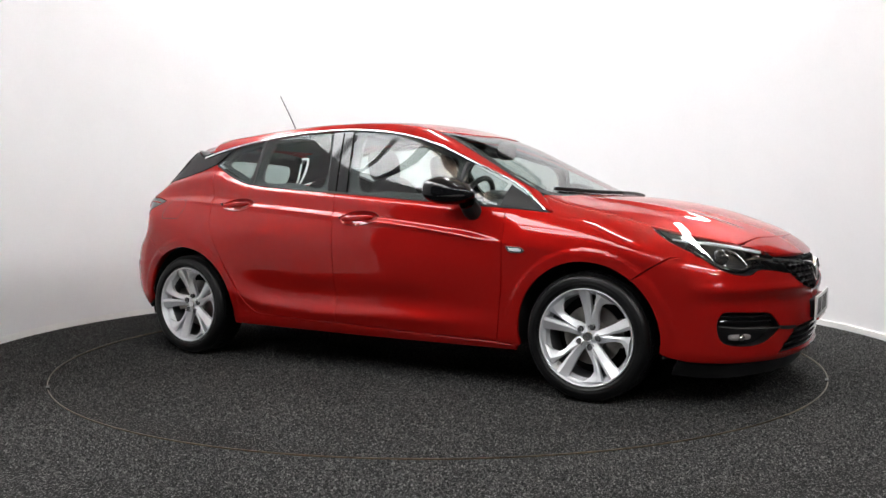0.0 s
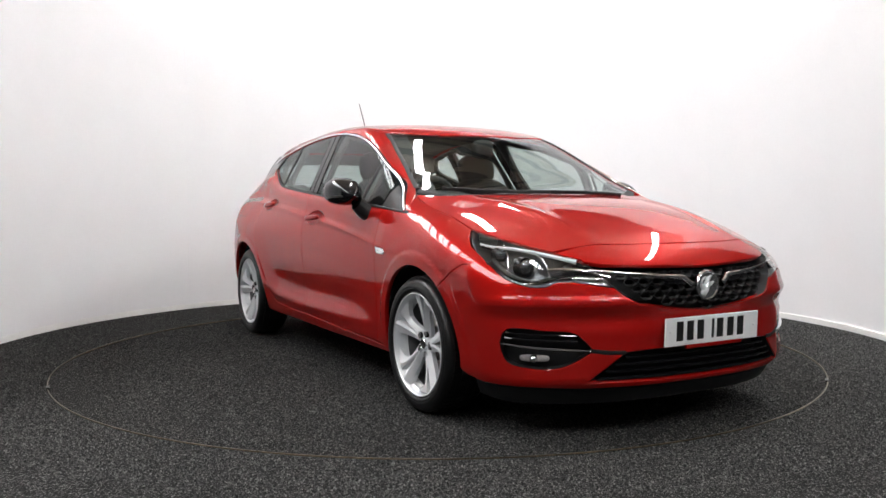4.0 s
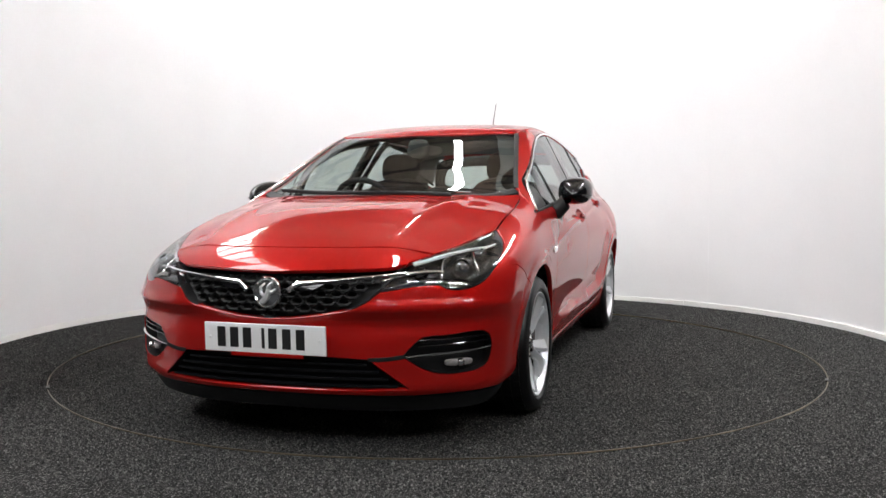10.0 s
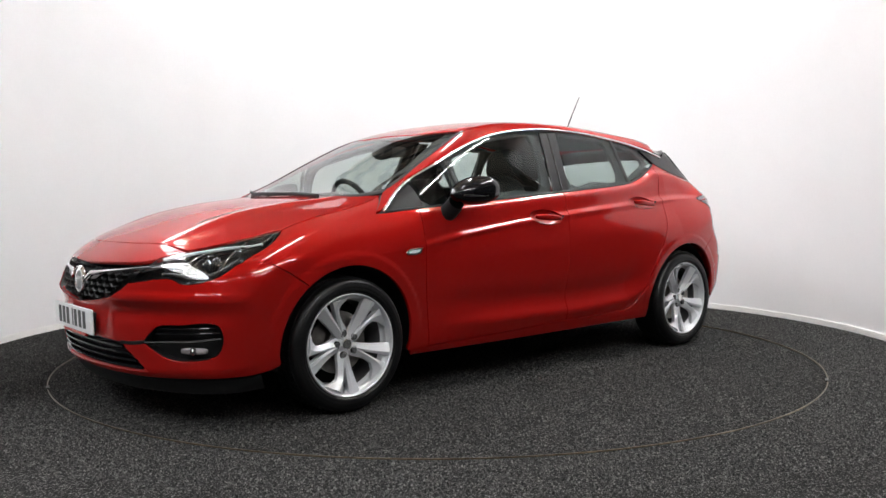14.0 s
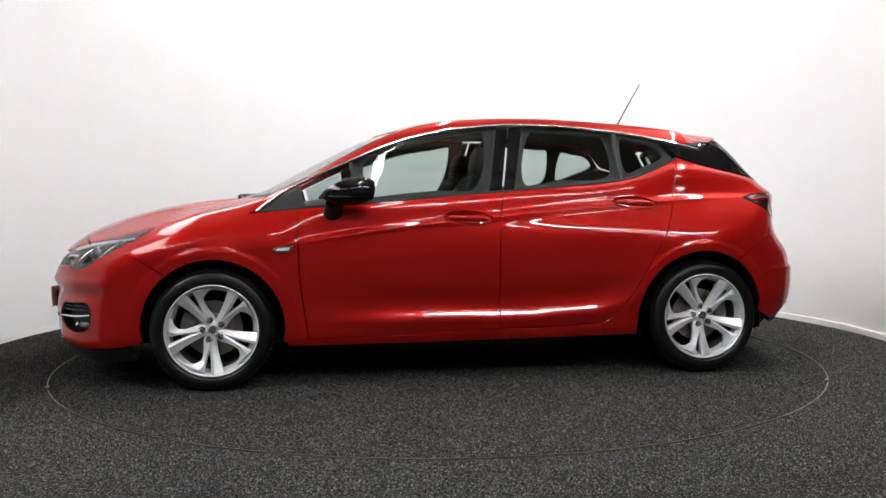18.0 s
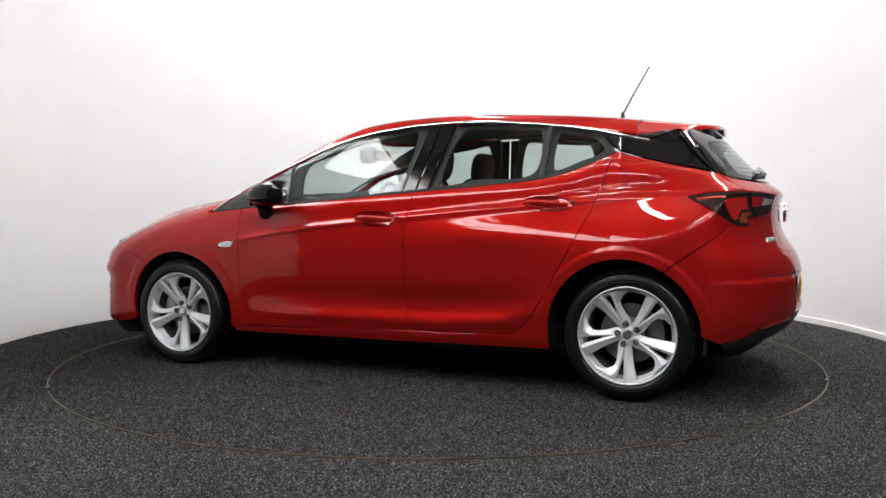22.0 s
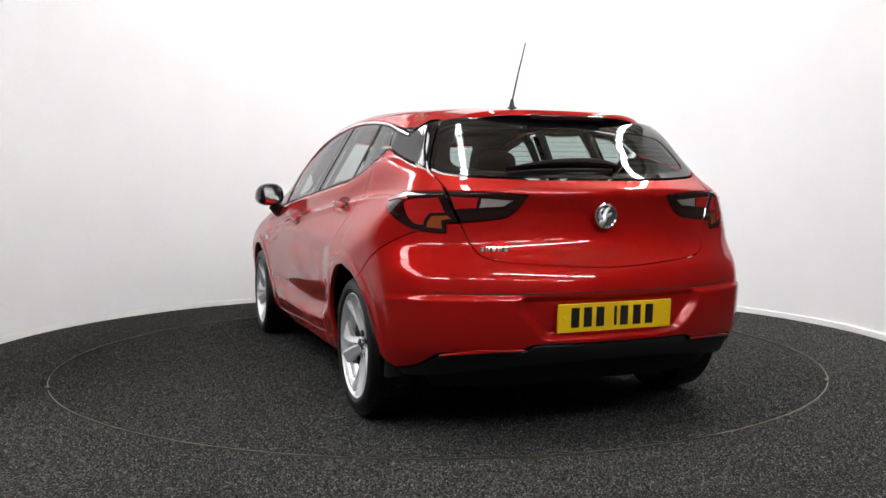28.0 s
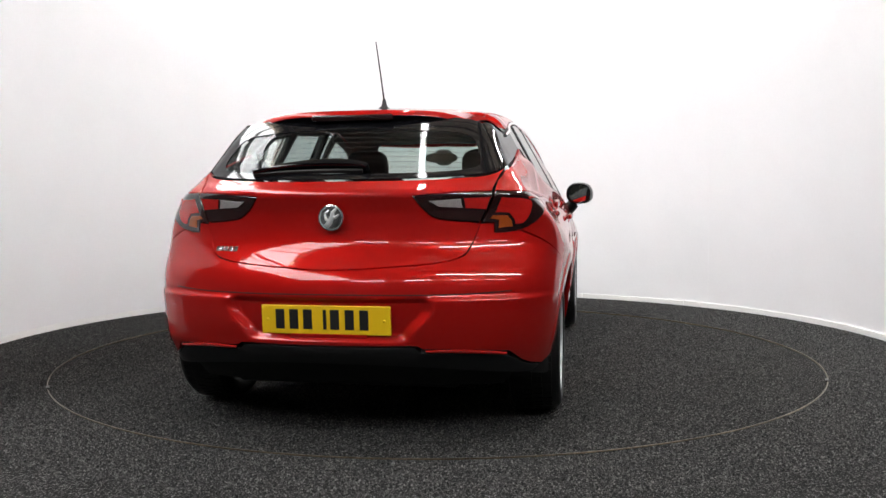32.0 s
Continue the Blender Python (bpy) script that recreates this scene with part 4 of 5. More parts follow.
def details(car, bumper, rear):
    bowl("grille_recess", "nose", GRILLE + [(-u, v, *c) for u, v, *c in reversed(GRILLE[1:-1])], 0.055, BLACK_PLASTIC, bumper, "black recess of the grille")
    bowl("intake_recess", "nose", INTAKE + [(-u, v, *c) for u, v, *c in reversed(INTAKE[1:-1])], 0.075, BLACK_PLASTIC, bumper, "black recess of the lower intake")
    honeycomb(car)
    for v, w in ((0.345, 0.395), (0.318, 0.440), (0.290, 0.475), (0.262, 0.510)):
        ribbon("intake_slat", "nose", [(-w, v - 0.004), (-w / 2, v), (0, v + 0.001), (w / 2, v), (w, v - 0.004)], 0.012, 0.016, BLACK_GLOSS, car, "black intake slat", offset=-0.028)
    for m in (False, True):
        s = -1 if m else 1
        fog = bowl("fog_light", "nose", FOG, 0.06, BLACK_PLASTIC, car, "black fog light pocket", mirror=m)
        ribbon("chrome_strip", "nose", [(0.535, 0.372), (0.640, 0.378), (0.760, 0.384), (0.868, 0.396)], 0.011, 0.010, CHROME, fog, "chrome strip", offset=-0.006, mirror=m, taper=[0.5, 1, 1, 0.8])
        for v in (0.412, 0.432):
            ribbon("slat", "nose", [(0.585, v - 0.004), (0.72, v), (0.860, v + 0.006)], 0.007, 0.012, BLACK_GLOSS, fog, offset=-0.022, mirror=m)
        at = on_skin("nose", [(0.748, 0.338)], -0.040)[0] * (1, s, 1)
        bm = bmesh.new()
        pillow(bm, (0.03, 0.120, 0.030), at, (0, 0, s * 42), power=3.2, n=10)
        lamp = part("fog_lens", bm, TAIL_CLEAR, fog, "clear fog lens")
        bm = bmesh.new()
        lathe(bm, [(0.015, 0.0), (0.016, 0.012), (0.008, 0.020), (0.002, 0.021)], axis="X", at=at + (0.004, s * 0.012, 0), steps=16)
        part("bulb", bm, CHROME, lamp)
        lamp_unit(car, m)
        tail_lamp(car, m)
        # winged chrome bar of the grille
        ribbon("grille_wing", "nose", [(0.090, 0.618, 1), (0.128, 0.646, 1), (0.300, 0.661), (0.545, 0.682)], 0.014, 0.010, CHROME, car, "chrome wing bar of the grille", offset=-0.004, mirror=m, taper=[1.5, 1.4, 0.9, 0.7, 0.6, 0.55, 0.5])
        panel("wing_plate", "nose", [[(0.108, 0.628, 1), (0.150, 0.642), (0.240, 0.648, 1), (0.205, 0.628), (0.160, 0.617)]], BLACK_GLOSS, car, "gloss black wing plate beside the badge", offset=-0.006, lip=0.01, mirror=m)
        ribbon("reflector", "tail", [(0.430, 0.380), (0.60, 0.376), (0.765, 0.359)], 0.017, 0.005, TAIL_RED, rear, "long red rear reflector", offset=0.0, mirror=m, taper=[0.5, 1, 0.6])
        mirror_unit(car, s)
        door_handle(car, s, 0.008, 0.868, 3)
        door_handle(car, s, -0.925, 0.945, 4)
        panel("side_badge", "side", [[(1.022, 0.716, 1), (0.998, 0.733), (0.914, 0.737, 1), (0.928, 0.707), (1.008, 0.702)]], CHROME, car, "small chrome side badge", offset=0.005, lip=0.008, mirror=m)
        panel("side_badge_field", "side", [[(1.006, 0.717, 1), (0.990, 0.727), (0.930, 0.730, 1), (0.938, 0.713), (1.000, 0.709)]], PLATE_WHITE, car, "pale badge field", offset=0.0065, lip=0.003, mirror=m)
    for k, (u, w) in enumerate(((0.612, 0.020), (0.586, 0.020), (0.560, 0.018), (0.534, 0.020), (0.506, 0.022))):
        panel("bar", "tail", [[(u + w / 2.2, 0.776, 1), (u - w / 2.6, 0.776, 1), (u - w / 2.2, 0.758, 1), (u + w / 2.6, 0.758, 1)]], CHROME, rear, "plain chrome bar", offset=0.004, lip=0.005, gap=0, grid=0.02)
    seam = [(0.78, 0.606), (0.62, 0.599), (0.45, 0.597), (0.2, 0.597), (0.0, 0.597)]
    ribbon("bumper_seam", "tail", seam + [(-u, v) for u, v in reversed(seam[:-1])], 0.0045, 0.0008, DARK, rear, "thin dark seam across the bumper")
    emblem("front_badge", (2.222, 0, 0.610), 0.062, 1, car)
    emblem("rear_badge", (-1.990, -0.002, 0.893), 0.054, -1, car)
    number_plate(car, 2.262, 0.437, 1, PLATE_WHITE, "white front number plate with plain black bars", 2)
    number_plate(car, -2.080, 0.499, -1, PLATE_YELLOW, "yellow rear number plate with plain black bars", 4)
    bm = bmesh.new()
    box(bm, (0.04, 0.42, 0.09), (2.235, 0, 0.43), bevel=0.01)
    part("plate_holder", bm, BLACK_PLASTIC, car, "black plate holder")
    for m in (False, True):
        ribbon("bumper_joint", "nose", [(0.398, 0.363), (0.46, 0.364), (0.535, 0.373)], 0.016, 0.002, BLACK_PLASTIC, bumper, "black link between intake and fog light", mirror=m)
    # aerial
    bm = bmesh.new()
    lathe(bm, [(0.030, 0), (0.027, 0.010), (0.014, 0.020), (0.009, 0.045), (0.005, 0.055)], axis="Z", at=(-1.136, 0, 1.408), steps=20)
    base = part("aerial", bm, BLACK_PLASTIC, car, "thin black roof aerial", angle=50)
    bm = bmesh.new()
    tube(bm, [(-1.139, 0, 1.455), (-1.21, 0, 1.585), (-1.285, 0, 1.712)], 0.0046, 8, taper=0.0028)
    part("rod", bm, BLACK_PLASTIC, base)
    # wipers
    for path in ([(1.225, 0.02), (1.19, -0.25), (1.05, -0.58)], [(1.215, 0.42), (1.22, 0.20), (1.235, -0.05)]):
        ribbon("wiper", "top", path, 0.020, 0.014, BLACK_PLASTIC, car, "black windscreen wiper", offset=0.004, taper=[1.0, 1.2, 0.8, 0.5])
    w = ribbon("rear_wiper", "rear", [(0.375, 1.068), (0.22, 1.094), (0.05, 1.105), (-0.07, 1.098), (-0.12, 1.085)], 0.026, 0.030, BLACK_GLOSS, car, "black rear wiper", offset=0.004, taper=[0.4, 0.8, 1.3, 1.5, 0.9])
    ribbon("blade", "rear", [(0.375, 1.064), (0.2, 1.075), (0.0, 1.078), (-0.10, 1.076)], 0.012, 0.014, BLACK_PLASTIC, w, offset=0.002)
    # fuel flap on the right flank
    flap = line([(-1.52, 0.985, 1), (-1.40, 0.975, 1), (-1.385, 0.93), (-1.40, 0.86, 1), (-1.54, 0.862, 1), (-1.555, 0.92)], 0.02, True)
    ribbon("fuel_flap_joint", "side", [tuple(q) for q in flap] + [tuple(flap[0])], 0.004, 0.0006, DARK, car, "thin joint round the fuel flap", mirror=True)


def seat(car, x, y, back=1.0):
    bm = bmesh.new()
    pillow(bm, (0.52, 0.50, 0.17), (x + 0.12, y, 0.53), (0, -8, 0))
    base = part("seat", bm, CLOTH, car, "black cloth front seat")
    bm = bmesh.new()
    pillow(bm, (0.17, 0.50, 0.64), (x - 0.21, y, 0.80), (0, -16, 0), power=3)
    part("backrest", bm, CLOTH, base)
    bm = bmesh.new()
    pillow(bm, (0.11, 0.26, 0.20), (x - 0.335, y, 1.175), (0, -10, 0), power=3)
    part("headrest", bm, CLOTH, base)
    for d in (-0.06, 0.06):
        bm = bmesh.new()
        tube(bm, [(x - 0.29, y + d, 1.02), (x - 0.33, y + d, 1.14)], 0.007, 8)
        part("headrest_post", bm, STEEL, base)


def cabin(car):
    for y in (0.36, -0.36):
        seat(car, 0.18, y)
    bm = bmesh.new()
    pillow(bm, (0.50, 1.30, 0.18), (-0.72, 0, 0.53), (0, -8, 0))
    bench = part("rear_bench", bm, CLOTH, car, "black cloth rear bench")
    bm = bmesh.new()
    pillow(bm, (0.16, 1.24, 0.56), (-1.02, 0, 0.76), (0, -20, 0))
    part("backrest", bm, CLOTH, bench)
    for y in (0.40, 0.0, -0.40):
        bm = bmesh.new()
        pillow(bm, (0.09, 0.22, 0.10), (-1.14, y, 1.025), (0, -16, 0), power=3)
        part("headrest", bm, CLOTH, bench)
    bm = bmesh.new()
    pillow(bm, (0.52, 1.42, 0.26), (0.83, 0, 0.84), (0, 6, 0), power=4)
    dash = part("dashboard", bm, TRIM, car, "dark grey dashboard")
    bm = bmesh.new()
    pillow(bm, (0.16, 0.34, 0.10), (0.66, -0.36, 0.965), (0, 10, 0))
    part("instrument_hood", bm, TRIM, dash)
    bm = bmesh.new()
    ring = [(0.46 + 0.19 * math.sin(a) * math.sin(radians(-24)) * -1, -0.36 + 0.19 * math.cos(a), 0.915 + 0.19 * math.sin(a) * math.cos(radians(24))) for a in (2 * math.pi * i / 36 for i in range(37))]
    tube(bm, ring, 0.016, 10)
    steer = part("steering_wheel", bm, TRIM, car, "black steering wheel")
    bm = bmesh.new()
    pillow(bm, (0.05, 0.15, 0.12), (0.48, -0.36, 0.905), (0, 24, 0))
    for a in (10, 170, 270):
        tube(bm, [(0.475, -0.36, 0.905), (0.46 + 0.18 * math.sin(radians(a)) * 0.40, -0.36 + 0.18 * math.cos(radians(a)), 0.915 + 0.18 * math.sin(radians(a)) * 0.91)], 0.013, 8)
    part("boss", bm, TRIM, steer)
    bm = bmesh.new()
    pillow(bm, (0.03, 0.22, 0.065), (0.40, 0, 1.255), power=3)
    part("inside_mirror", bm, TRIM, car, "black inside mirror")
    bm = bmesh.new()
    pillow(bm, (0.10, 0.12, 0.11), (0.50, 0, 1.262), power=3)
    part("sensor_cover", bm, TRIM, car)
    half = [(0.36, 0.0), (0.34, 0.3), (0.26, 0.50, 1), (-0.4, 0.55), (-1.35, 0.49, 1), (-1.45, 0.0)]
    panel("headliner", "top", [half + [(u, -v, *c) for u, v, *c in reversed(half[1:-1])]], TRIM, car, "dark roof lining", offset=-0.035, lip=0, grid=0.06)
    bm = bmesh.new()
    box(bm, (1.86, 1.60, 0.10), (0.0, 0, 0.27), bevel=0.02)
    box(bm, (3.75, 0.96, 0.10), (0.05, 0, 0.24), bevel=0.02)
    box(bm, (0.78, 0.94, 0.44), (1.52, 0, 0.47), bevel=0.03)
    box(bm, (0.10, 1.30, 0.52), (1.10, 0, 0.56), bevel=0.02)
    box(bm, (0.70, 0.94, 0.44), (-1.50, 0, 0.47), bevel=0.03)
    part("underbody", bm, DARK, car, "dark underbody", smooth=False)
    bm = bmesh.new()
    box(bm, (0.56, 1.20, 0.03), (-1.47, 0, 0.965), bevel=0.008)
    part("parcel_shelf", bm, TRIM, car, "dark parcel shelf", smooth=False)
    bm = bmesh.new()
    pillow(bm, (0.52, 0.32, 0.12), (-1.55, -0.42, 0.33), power=3)
    part("silencer", bm, STEEL, car, "dull steel exhaust silencer")
# ---------------------------------------------------------------- the car


def body_panels(car):
    lamp_top = carried([LAMP[2], LAMP[3], LAMP[4], LAMP[5]], "nose", "top")
    hood_side = [(float(u), float(v)) for u, v in line([lamp_top[3][:2], (1.48, 0.737), (1.28, 0.737), (1.065, 0.724)], 0.05)]
    half = HOOD_FRONT + [(lamp_top[1][0], lamp_top[1][1], 1), lamp_top[2]] + hood_side[:-1] + HOOD_BACK
    panel("hood", "top", [half + [(u, -v, *c) for u, v, *c in reversed(half[1:-1])]], RED, car, grid=0.030, gap=0.0008)
    panel("roof", "top", [[(0.462, 0.0), (0.455, 0.25), ROOF_EDGE[0]] + ROOF_EDGE[1:] + [(-1.33, 0.25), (-1.335, 0.0), (-1.33, -0.25)]
                          + [(u, -v, *c) for u, v, *c in reversed(ROOF_EDGE)] + [(0.455, -0.25)]], RED, car, grid=0.035)
    # front bumper with its openings, wrapped round the nose
    seam = carried(FRONT_SEAM, "side", "nose")
    front_arch = carried(arc(*ARCH_F, ARCH_R, 50, -9, 9), "side", "nose")
    top = carried(HOOD_FRONT + [(lamp_top[1][0] + 0.01, lamp_top[1][1] + 0.0, 1)], "top", "nose")
    half = [(0.0, top[0][1])] + top[1:] + [LAMP[2], LAMP[1], LAMP[0]] + LAMP[:6:-1] + seam + front_arch[1:] + [(1.00, 0.229), (0.920, 0.226), (0.718, 0.221), (0.557, 0.219), (0.255, 0.223), (0.0, 0.224)]
    rim = half + [(-u, v, *c) for u, v, *c in reversed(half[1:-1])]
    holes = [GRILLE + [(-u, v, *c) for u, v, *c in reversed(GRILLE[1:-1])], FOG, [(-u, v, *c) for u, v, *c in FOG], INTAKE + [(-u, v, *c) for u, v, *c in reversed(INTAKE[1:-1])]]
    bumper = panel("front_bumper", "nose", [rim] + holes, RED, car, grid=0.022, lip=0.022)
    # lower lip
    half = [(0.0, 0.217), (0.255, 0.216), (0.557, 0.213), (0.718, 0.215), (0.920, 0.220), (1.02, 0.222, 1), (1.03, 0.150, 1), (0.9, 0.145), (0.6, 0.145), (0.25, 0.15), (0.0, 0.152)]
    panel("front_lip", "nose", [half + [(-u, v, *c) for u, v, *c in reversed(half[1:-1])]], BLACK_PLASTIC, car, "black plastic front lip", offset=-0.012, lip=0.05)
    # rear bumper
    seam = carried(REAR_SEAM, "side", "tail")
    rear_arch = carried(arc(*ARCH_B, 0.362, 122, 178, 9), "side", "tail")
    half = GATE_SEAM + [TAIL_OUT[5], TAIL_OUT[6], TAIL_OUT[7], TAIL_OUT[8]] + seam + rear_arch[1:] + [(0.985, 0.292, 1), (0.871, 0.315), (0.770, 0.368, 1), (0.600, 0.382), (0.417, 0.388), (0.392, 0.399), (0.2, 0.399), (0.0, 0.399)]
    rear = panel("rear_bumper", "tail", [half + [(-u, v, *c) for u, v, *c in reversed(half[1:-1])]], RED, car, grid=0.0115, lip=0.02)
    half = [(0.0, 0.394), (0.2, 0.394), (0.388, 0.394), (0.413, 0.372), (0.60, 0.366), (0.764, 0.352), (0.868, 0.311), (0.975, 0.288, 1), (0.95, 0.262), (0.80, 0.270), (0.51, 0.300), (0.25, 0.315), (0.0, 0.318)]
    panel("diffuser", "tail", [half + [(-u, v, *c) for u, v, *c in reversed(half[1:-1])]], BLACK_PLASTIC, car, "black plastic rear valance", offset=-0.004, lip=0.08)
    half = [(0.0, 0.318), (0.25, 0.315), (0.51, 0.300), (0.80, 0.272), (0.90, 0.262, 1), (0.88, 0.20, 1), (0.5, 0.21), (0.0, 0.22)]
    panel("rear_undertray", "tail", [half + [(-u, v, *c) for u, v, *c in reversed(half[1:-1])]], DARK, car, "dark undertray", offset=-0.06, lip=0.02)
    # tailgate below its window
    edge = carried([TAIL_IN[0]], "tail", "rear")[0]
    low = carried([(u, v, *c) for u, v, *c in GATE_SEAM[::-1]], "tail", "rear")
    half = [(0.0, 1.040), (0.26, 1.041), (0.489, 1.051), (0.606, 1.066), (0.652, 1.090, 1), (edge[0] + 0.004, edge[1] + 0.02), (edge[0], edge[1])] + low[:-1] + [(0.0, low[-1][1])]
    hole = carried(TAIL_IN, "tail", "rear")
    panel("tailgate", "rear", [half + [(-u, v, *c) for u, v, *c in reversed(half[1:-1])], hole, [(-u, v, *c) for u, v, *c in hole]], RED, car, grid=0.025)
    for m in (False, True):
        top_edge = carried([lamp_top[3]] + hood_side[1:], "top", "side")
        lamp_side = carried([LAMP[5], LAMP[6], LAMP[7]], "nose", "side")
        fender = top_edge + [(1.141, 0.902, 1), (1.098, 0.905, 1)] + SEAM_A + [(0.93, 0.236)] + arc(*ARCH_F, ARCH_R, 192, 50, 18) + FRONT_SEAM[::-1] + lamp_side[:0:-1]
        panel("fender", "side", [fender], RED, car, mirror=m, lip=0.022, grid=0.015)
        door = SEAM_A[::-1] + [DLO_LOW[0]] + DLO_LOW[1:3] + SEAM_B + [(0.272, 0.262)]
        grip = [(0.008 + u, 0.869 + v + 0.05 * u) for u, v in on_disc(20, 0.128, 0.30)]
        panel("front_door", "side", [door, grip], RED, car, mirror=m, grid=0.012)
        hollow(car, grip, m)
        door = SEAM_B[::-1] + DLO_LOW[4:-1] + SEAM_C + [(-0.418, 0.281)]
        grip = [(-0.925 + u, 0.945 + v + 0.05 * u) for u, v in on_disc(20, 0.125, 0.28)]
        panel("rear_door", "side", [door, grip], RED, car, mirror=m, grid=0.012)
        hollow(car, grip, m)
        light_edge = carried([TAIL_OUT[8], TAIL_OUT[9], TAIL_OUT[0], TAIL_OUT[1], TAIL_OUT[2]], "tail", "side")
        arch = arc(*ARCH_B, 0.362, 4, 122, 18)
        quarter = SEAM_C + [(-0.418, 0.278), (-0.166, 0.276), (0.272, 0.259), (0.846, 0.244, 1), (0.955, 0.236, 1), (0.95, 0.210, 1), (0.0, 0.212), (-0.936, 0.224, 1)] + arch + REAR_SEAM[::-1] + light_edge[1:] + carried([(edge[0] + 0.004, edge[1] + 0.02), (0.655, 1.088, 1)], "rear", "side") + [(-1.60, 1.110), (-1.516, 1.128), (-1.36, 1.165)]
        panel("quarter_panel", "side", [quarter], RED, car, mirror=m, lip=0.022, grid=0.011)
        # roof side: from the foot of the windscreen pillar to the tail
        rail_top = carried(ROOF_EDGE[::-1], "top", "side") + carried(SCREEN_EDGE[1:], "top", "side") + carried([(1.045, 0.722)], "top", "side")
        rail = [(x, z + 0.012) for x, z in DLO_TOP[1:]] + [(-1.326, 1.286, 1)] + rail_top + [(1.135, 0.912, 1), (1.105, 0.918)]
        panel("roof_side", "side", [rail], RED, car, mirror=m, lip=0.02, gap=0.001)
        panel("pillar_trim", "side", [[(-1.14, 1.30, 1), (-1.318, 1.335), (-1.45, 1.32, 1), (-1.63, 1.11, 1), (-1.25, 1.195, 1)]], TRIM, car, "dark inner pillar trim", mirror=m, lip=0, gap=0.001, offset=-0.03, grid=0.04)
        panel("pillar_trim", "side", [rail], TRIM, car, "dark inner pillar trim", mirror=m, lip=0, gap=0.003, offset=-0.022, grid=0.04)
        ribbon("window_chrome", "side", [(1.10, 0.912)] + [(x, z + 0.003) for x, z in DLO_TOP[1:]] + [(-1.27, 1.279), (-1.385, 1.252)], 0.0125, 0.006, CHROME, car, "polished chrome strip over the side windows", mirror=m)
        ribbon("window_seal", "side", [(1.085, 0.912)] + DLO_LOW[:-1] + [(-1.225, 1.196)], 0.012, 0.004, BLACK_PLASTIC, car, "black rubber window seal", mirror=m)
        # glass and black pillar covers
        z_at = lambda x: float(np.interp(x, [q[0] for q in DLO_TOP[::-1]], [q[1] for q in DLO_TOP[::-1]]))
        low_at = lambda x: float(np.interp(x, [q[0] for q in DLO_LOW[::-1]], [q[1] for q in DLO_LOW[::-1]]))
        tri = [(1.085, 0.914, 1), (0.985, 0.988), (0.882, 1.045, 1), (0.850, 0.936, 1)]
        panel("corner_cover", "side", [tri], BLACK_PLASTIC, car, "matt black mirror triangle", mirror=m, offset=-0.004)
        tri = [(0.862, 1.050, 1), (0.625, 1.165, 1), (0.590, 0.954, 1), (0.834, 0.936, 1)]
        panel("quarter_light", "side", [tri], GLASS, car, "small fixed front corner window", mirror=m, offset=-0.006, lip=0.004)
        ribbon("window_bar", "side", [(0.612, 1.166), (0.580, 0.955)], 0.022, 0.004, BLACK_PLASTIC, car, mirror=m, offset=-0.004)
        win = [(0.598, 1.176, 1), (0.426, 1.248), (0.209, 1.316), (-0.039, 1.356), (-0.192, 1.368, 1), (-0.110, 1.012, 1), (0.147, 0.990), (0.400, 0.968), (0.570, 0.956, 1)]
        front_win = win
        panel("front_window", "side", [win], GLASS, car, "tinted front side window", mirror=m, offset=-0.006, lip=0.004)
        pil = [(-0.200, 1.369, 1), (-0.268, 1.373, 1), (-0.193, 1.018, 1), (-0.122, 1.013, 1)]
        panel("door_pillar_cover", "side", [pil], BLACK_GLOSS, car, "gloss black door pillar cover", mirror=m, offset=-0.003)
        pil = [(-0.274, 1.373, 1), (-0.350, 1.374, 1), (-0.262, 1.024, 1), (-0.200, 1.018, 1)]
        panel("door_pillar_cover", "side", [pil], BLACK_GLOSS, car, "gloss black door pillar cover", mirror=m, offset=-0.003)
        win = [(-0.362, 1.371, 1), (-0.539, 1.370), (-0.788, 1.350), (-0.868, 1.340, 1), (-0.862, 1.076, 1), (-0.516, 1.042), (-0.275, 1.023, 1)]
        rear_win = win
        panel("rear_window", "side", [win], GLASS, car, "tinted rear side window", mirror=m, offset=-0.006, lip=0.004)
        ribbon("window_bar", "side", [(-0.880, 1.340), (-0.874, 1.078)], 0.026, 0.004, BLACK_PLASTIC, car, mirror=m, offset=-0.004)
        win = [(-0.894, 1.336, 1), (-1.007, 1.322), (-1.135, 1.296, 1), (-1.212, 1.204, 1), (-1.045, 1.124), (-0.889, 1.080, 1)]
        quarter_win = win
        panel("quarter_window", "side", [win], GLASS, car, "tinted rear quarter window", mirror=m, offset=-0.006, lip=0.004)
        pil = [(-1.152, 1.293, 1), (-1.27, 1.270), (-1.383, 1.246, 1), (-1.43, 1.266, 1), (-1.500, 1.300, 1), (-1.530, 1.255), (-1.568, 1.205), (-1.625, 1.148), (-1.690, 1.092, 1), (-1.60, 1.116), (-1.516, 1.132), (-1.36, 1.170), (-1.243, 1.207, 1)]
        panel("rear_pillar_cover", "side", [pil], BLACK_GLOSS, car, "gloss black rear pillar cover", mirror=m, offset=-0.002)
        for win, k in ((front_win, 0.84), (rear_win, 0.84), (quarter_win, 0.74)):
            mid = np.mean([q[:2] for q in win], 0)
            hole = [tuple(mid + (np.array(q[:2]) - mid) * k) for q in win]
            rim = [(*(mid + (np.array(q[:2]) - mid) * 1.06), *q[2:]) for q in win]
            panel("inner_frame", "side", [rim, hole], TRIM, car, "dark inner window frame", mirror=m, lip=0.02, gap=0.0, offset=-0.034, grid=0.05)
        s = -1 if m else 1
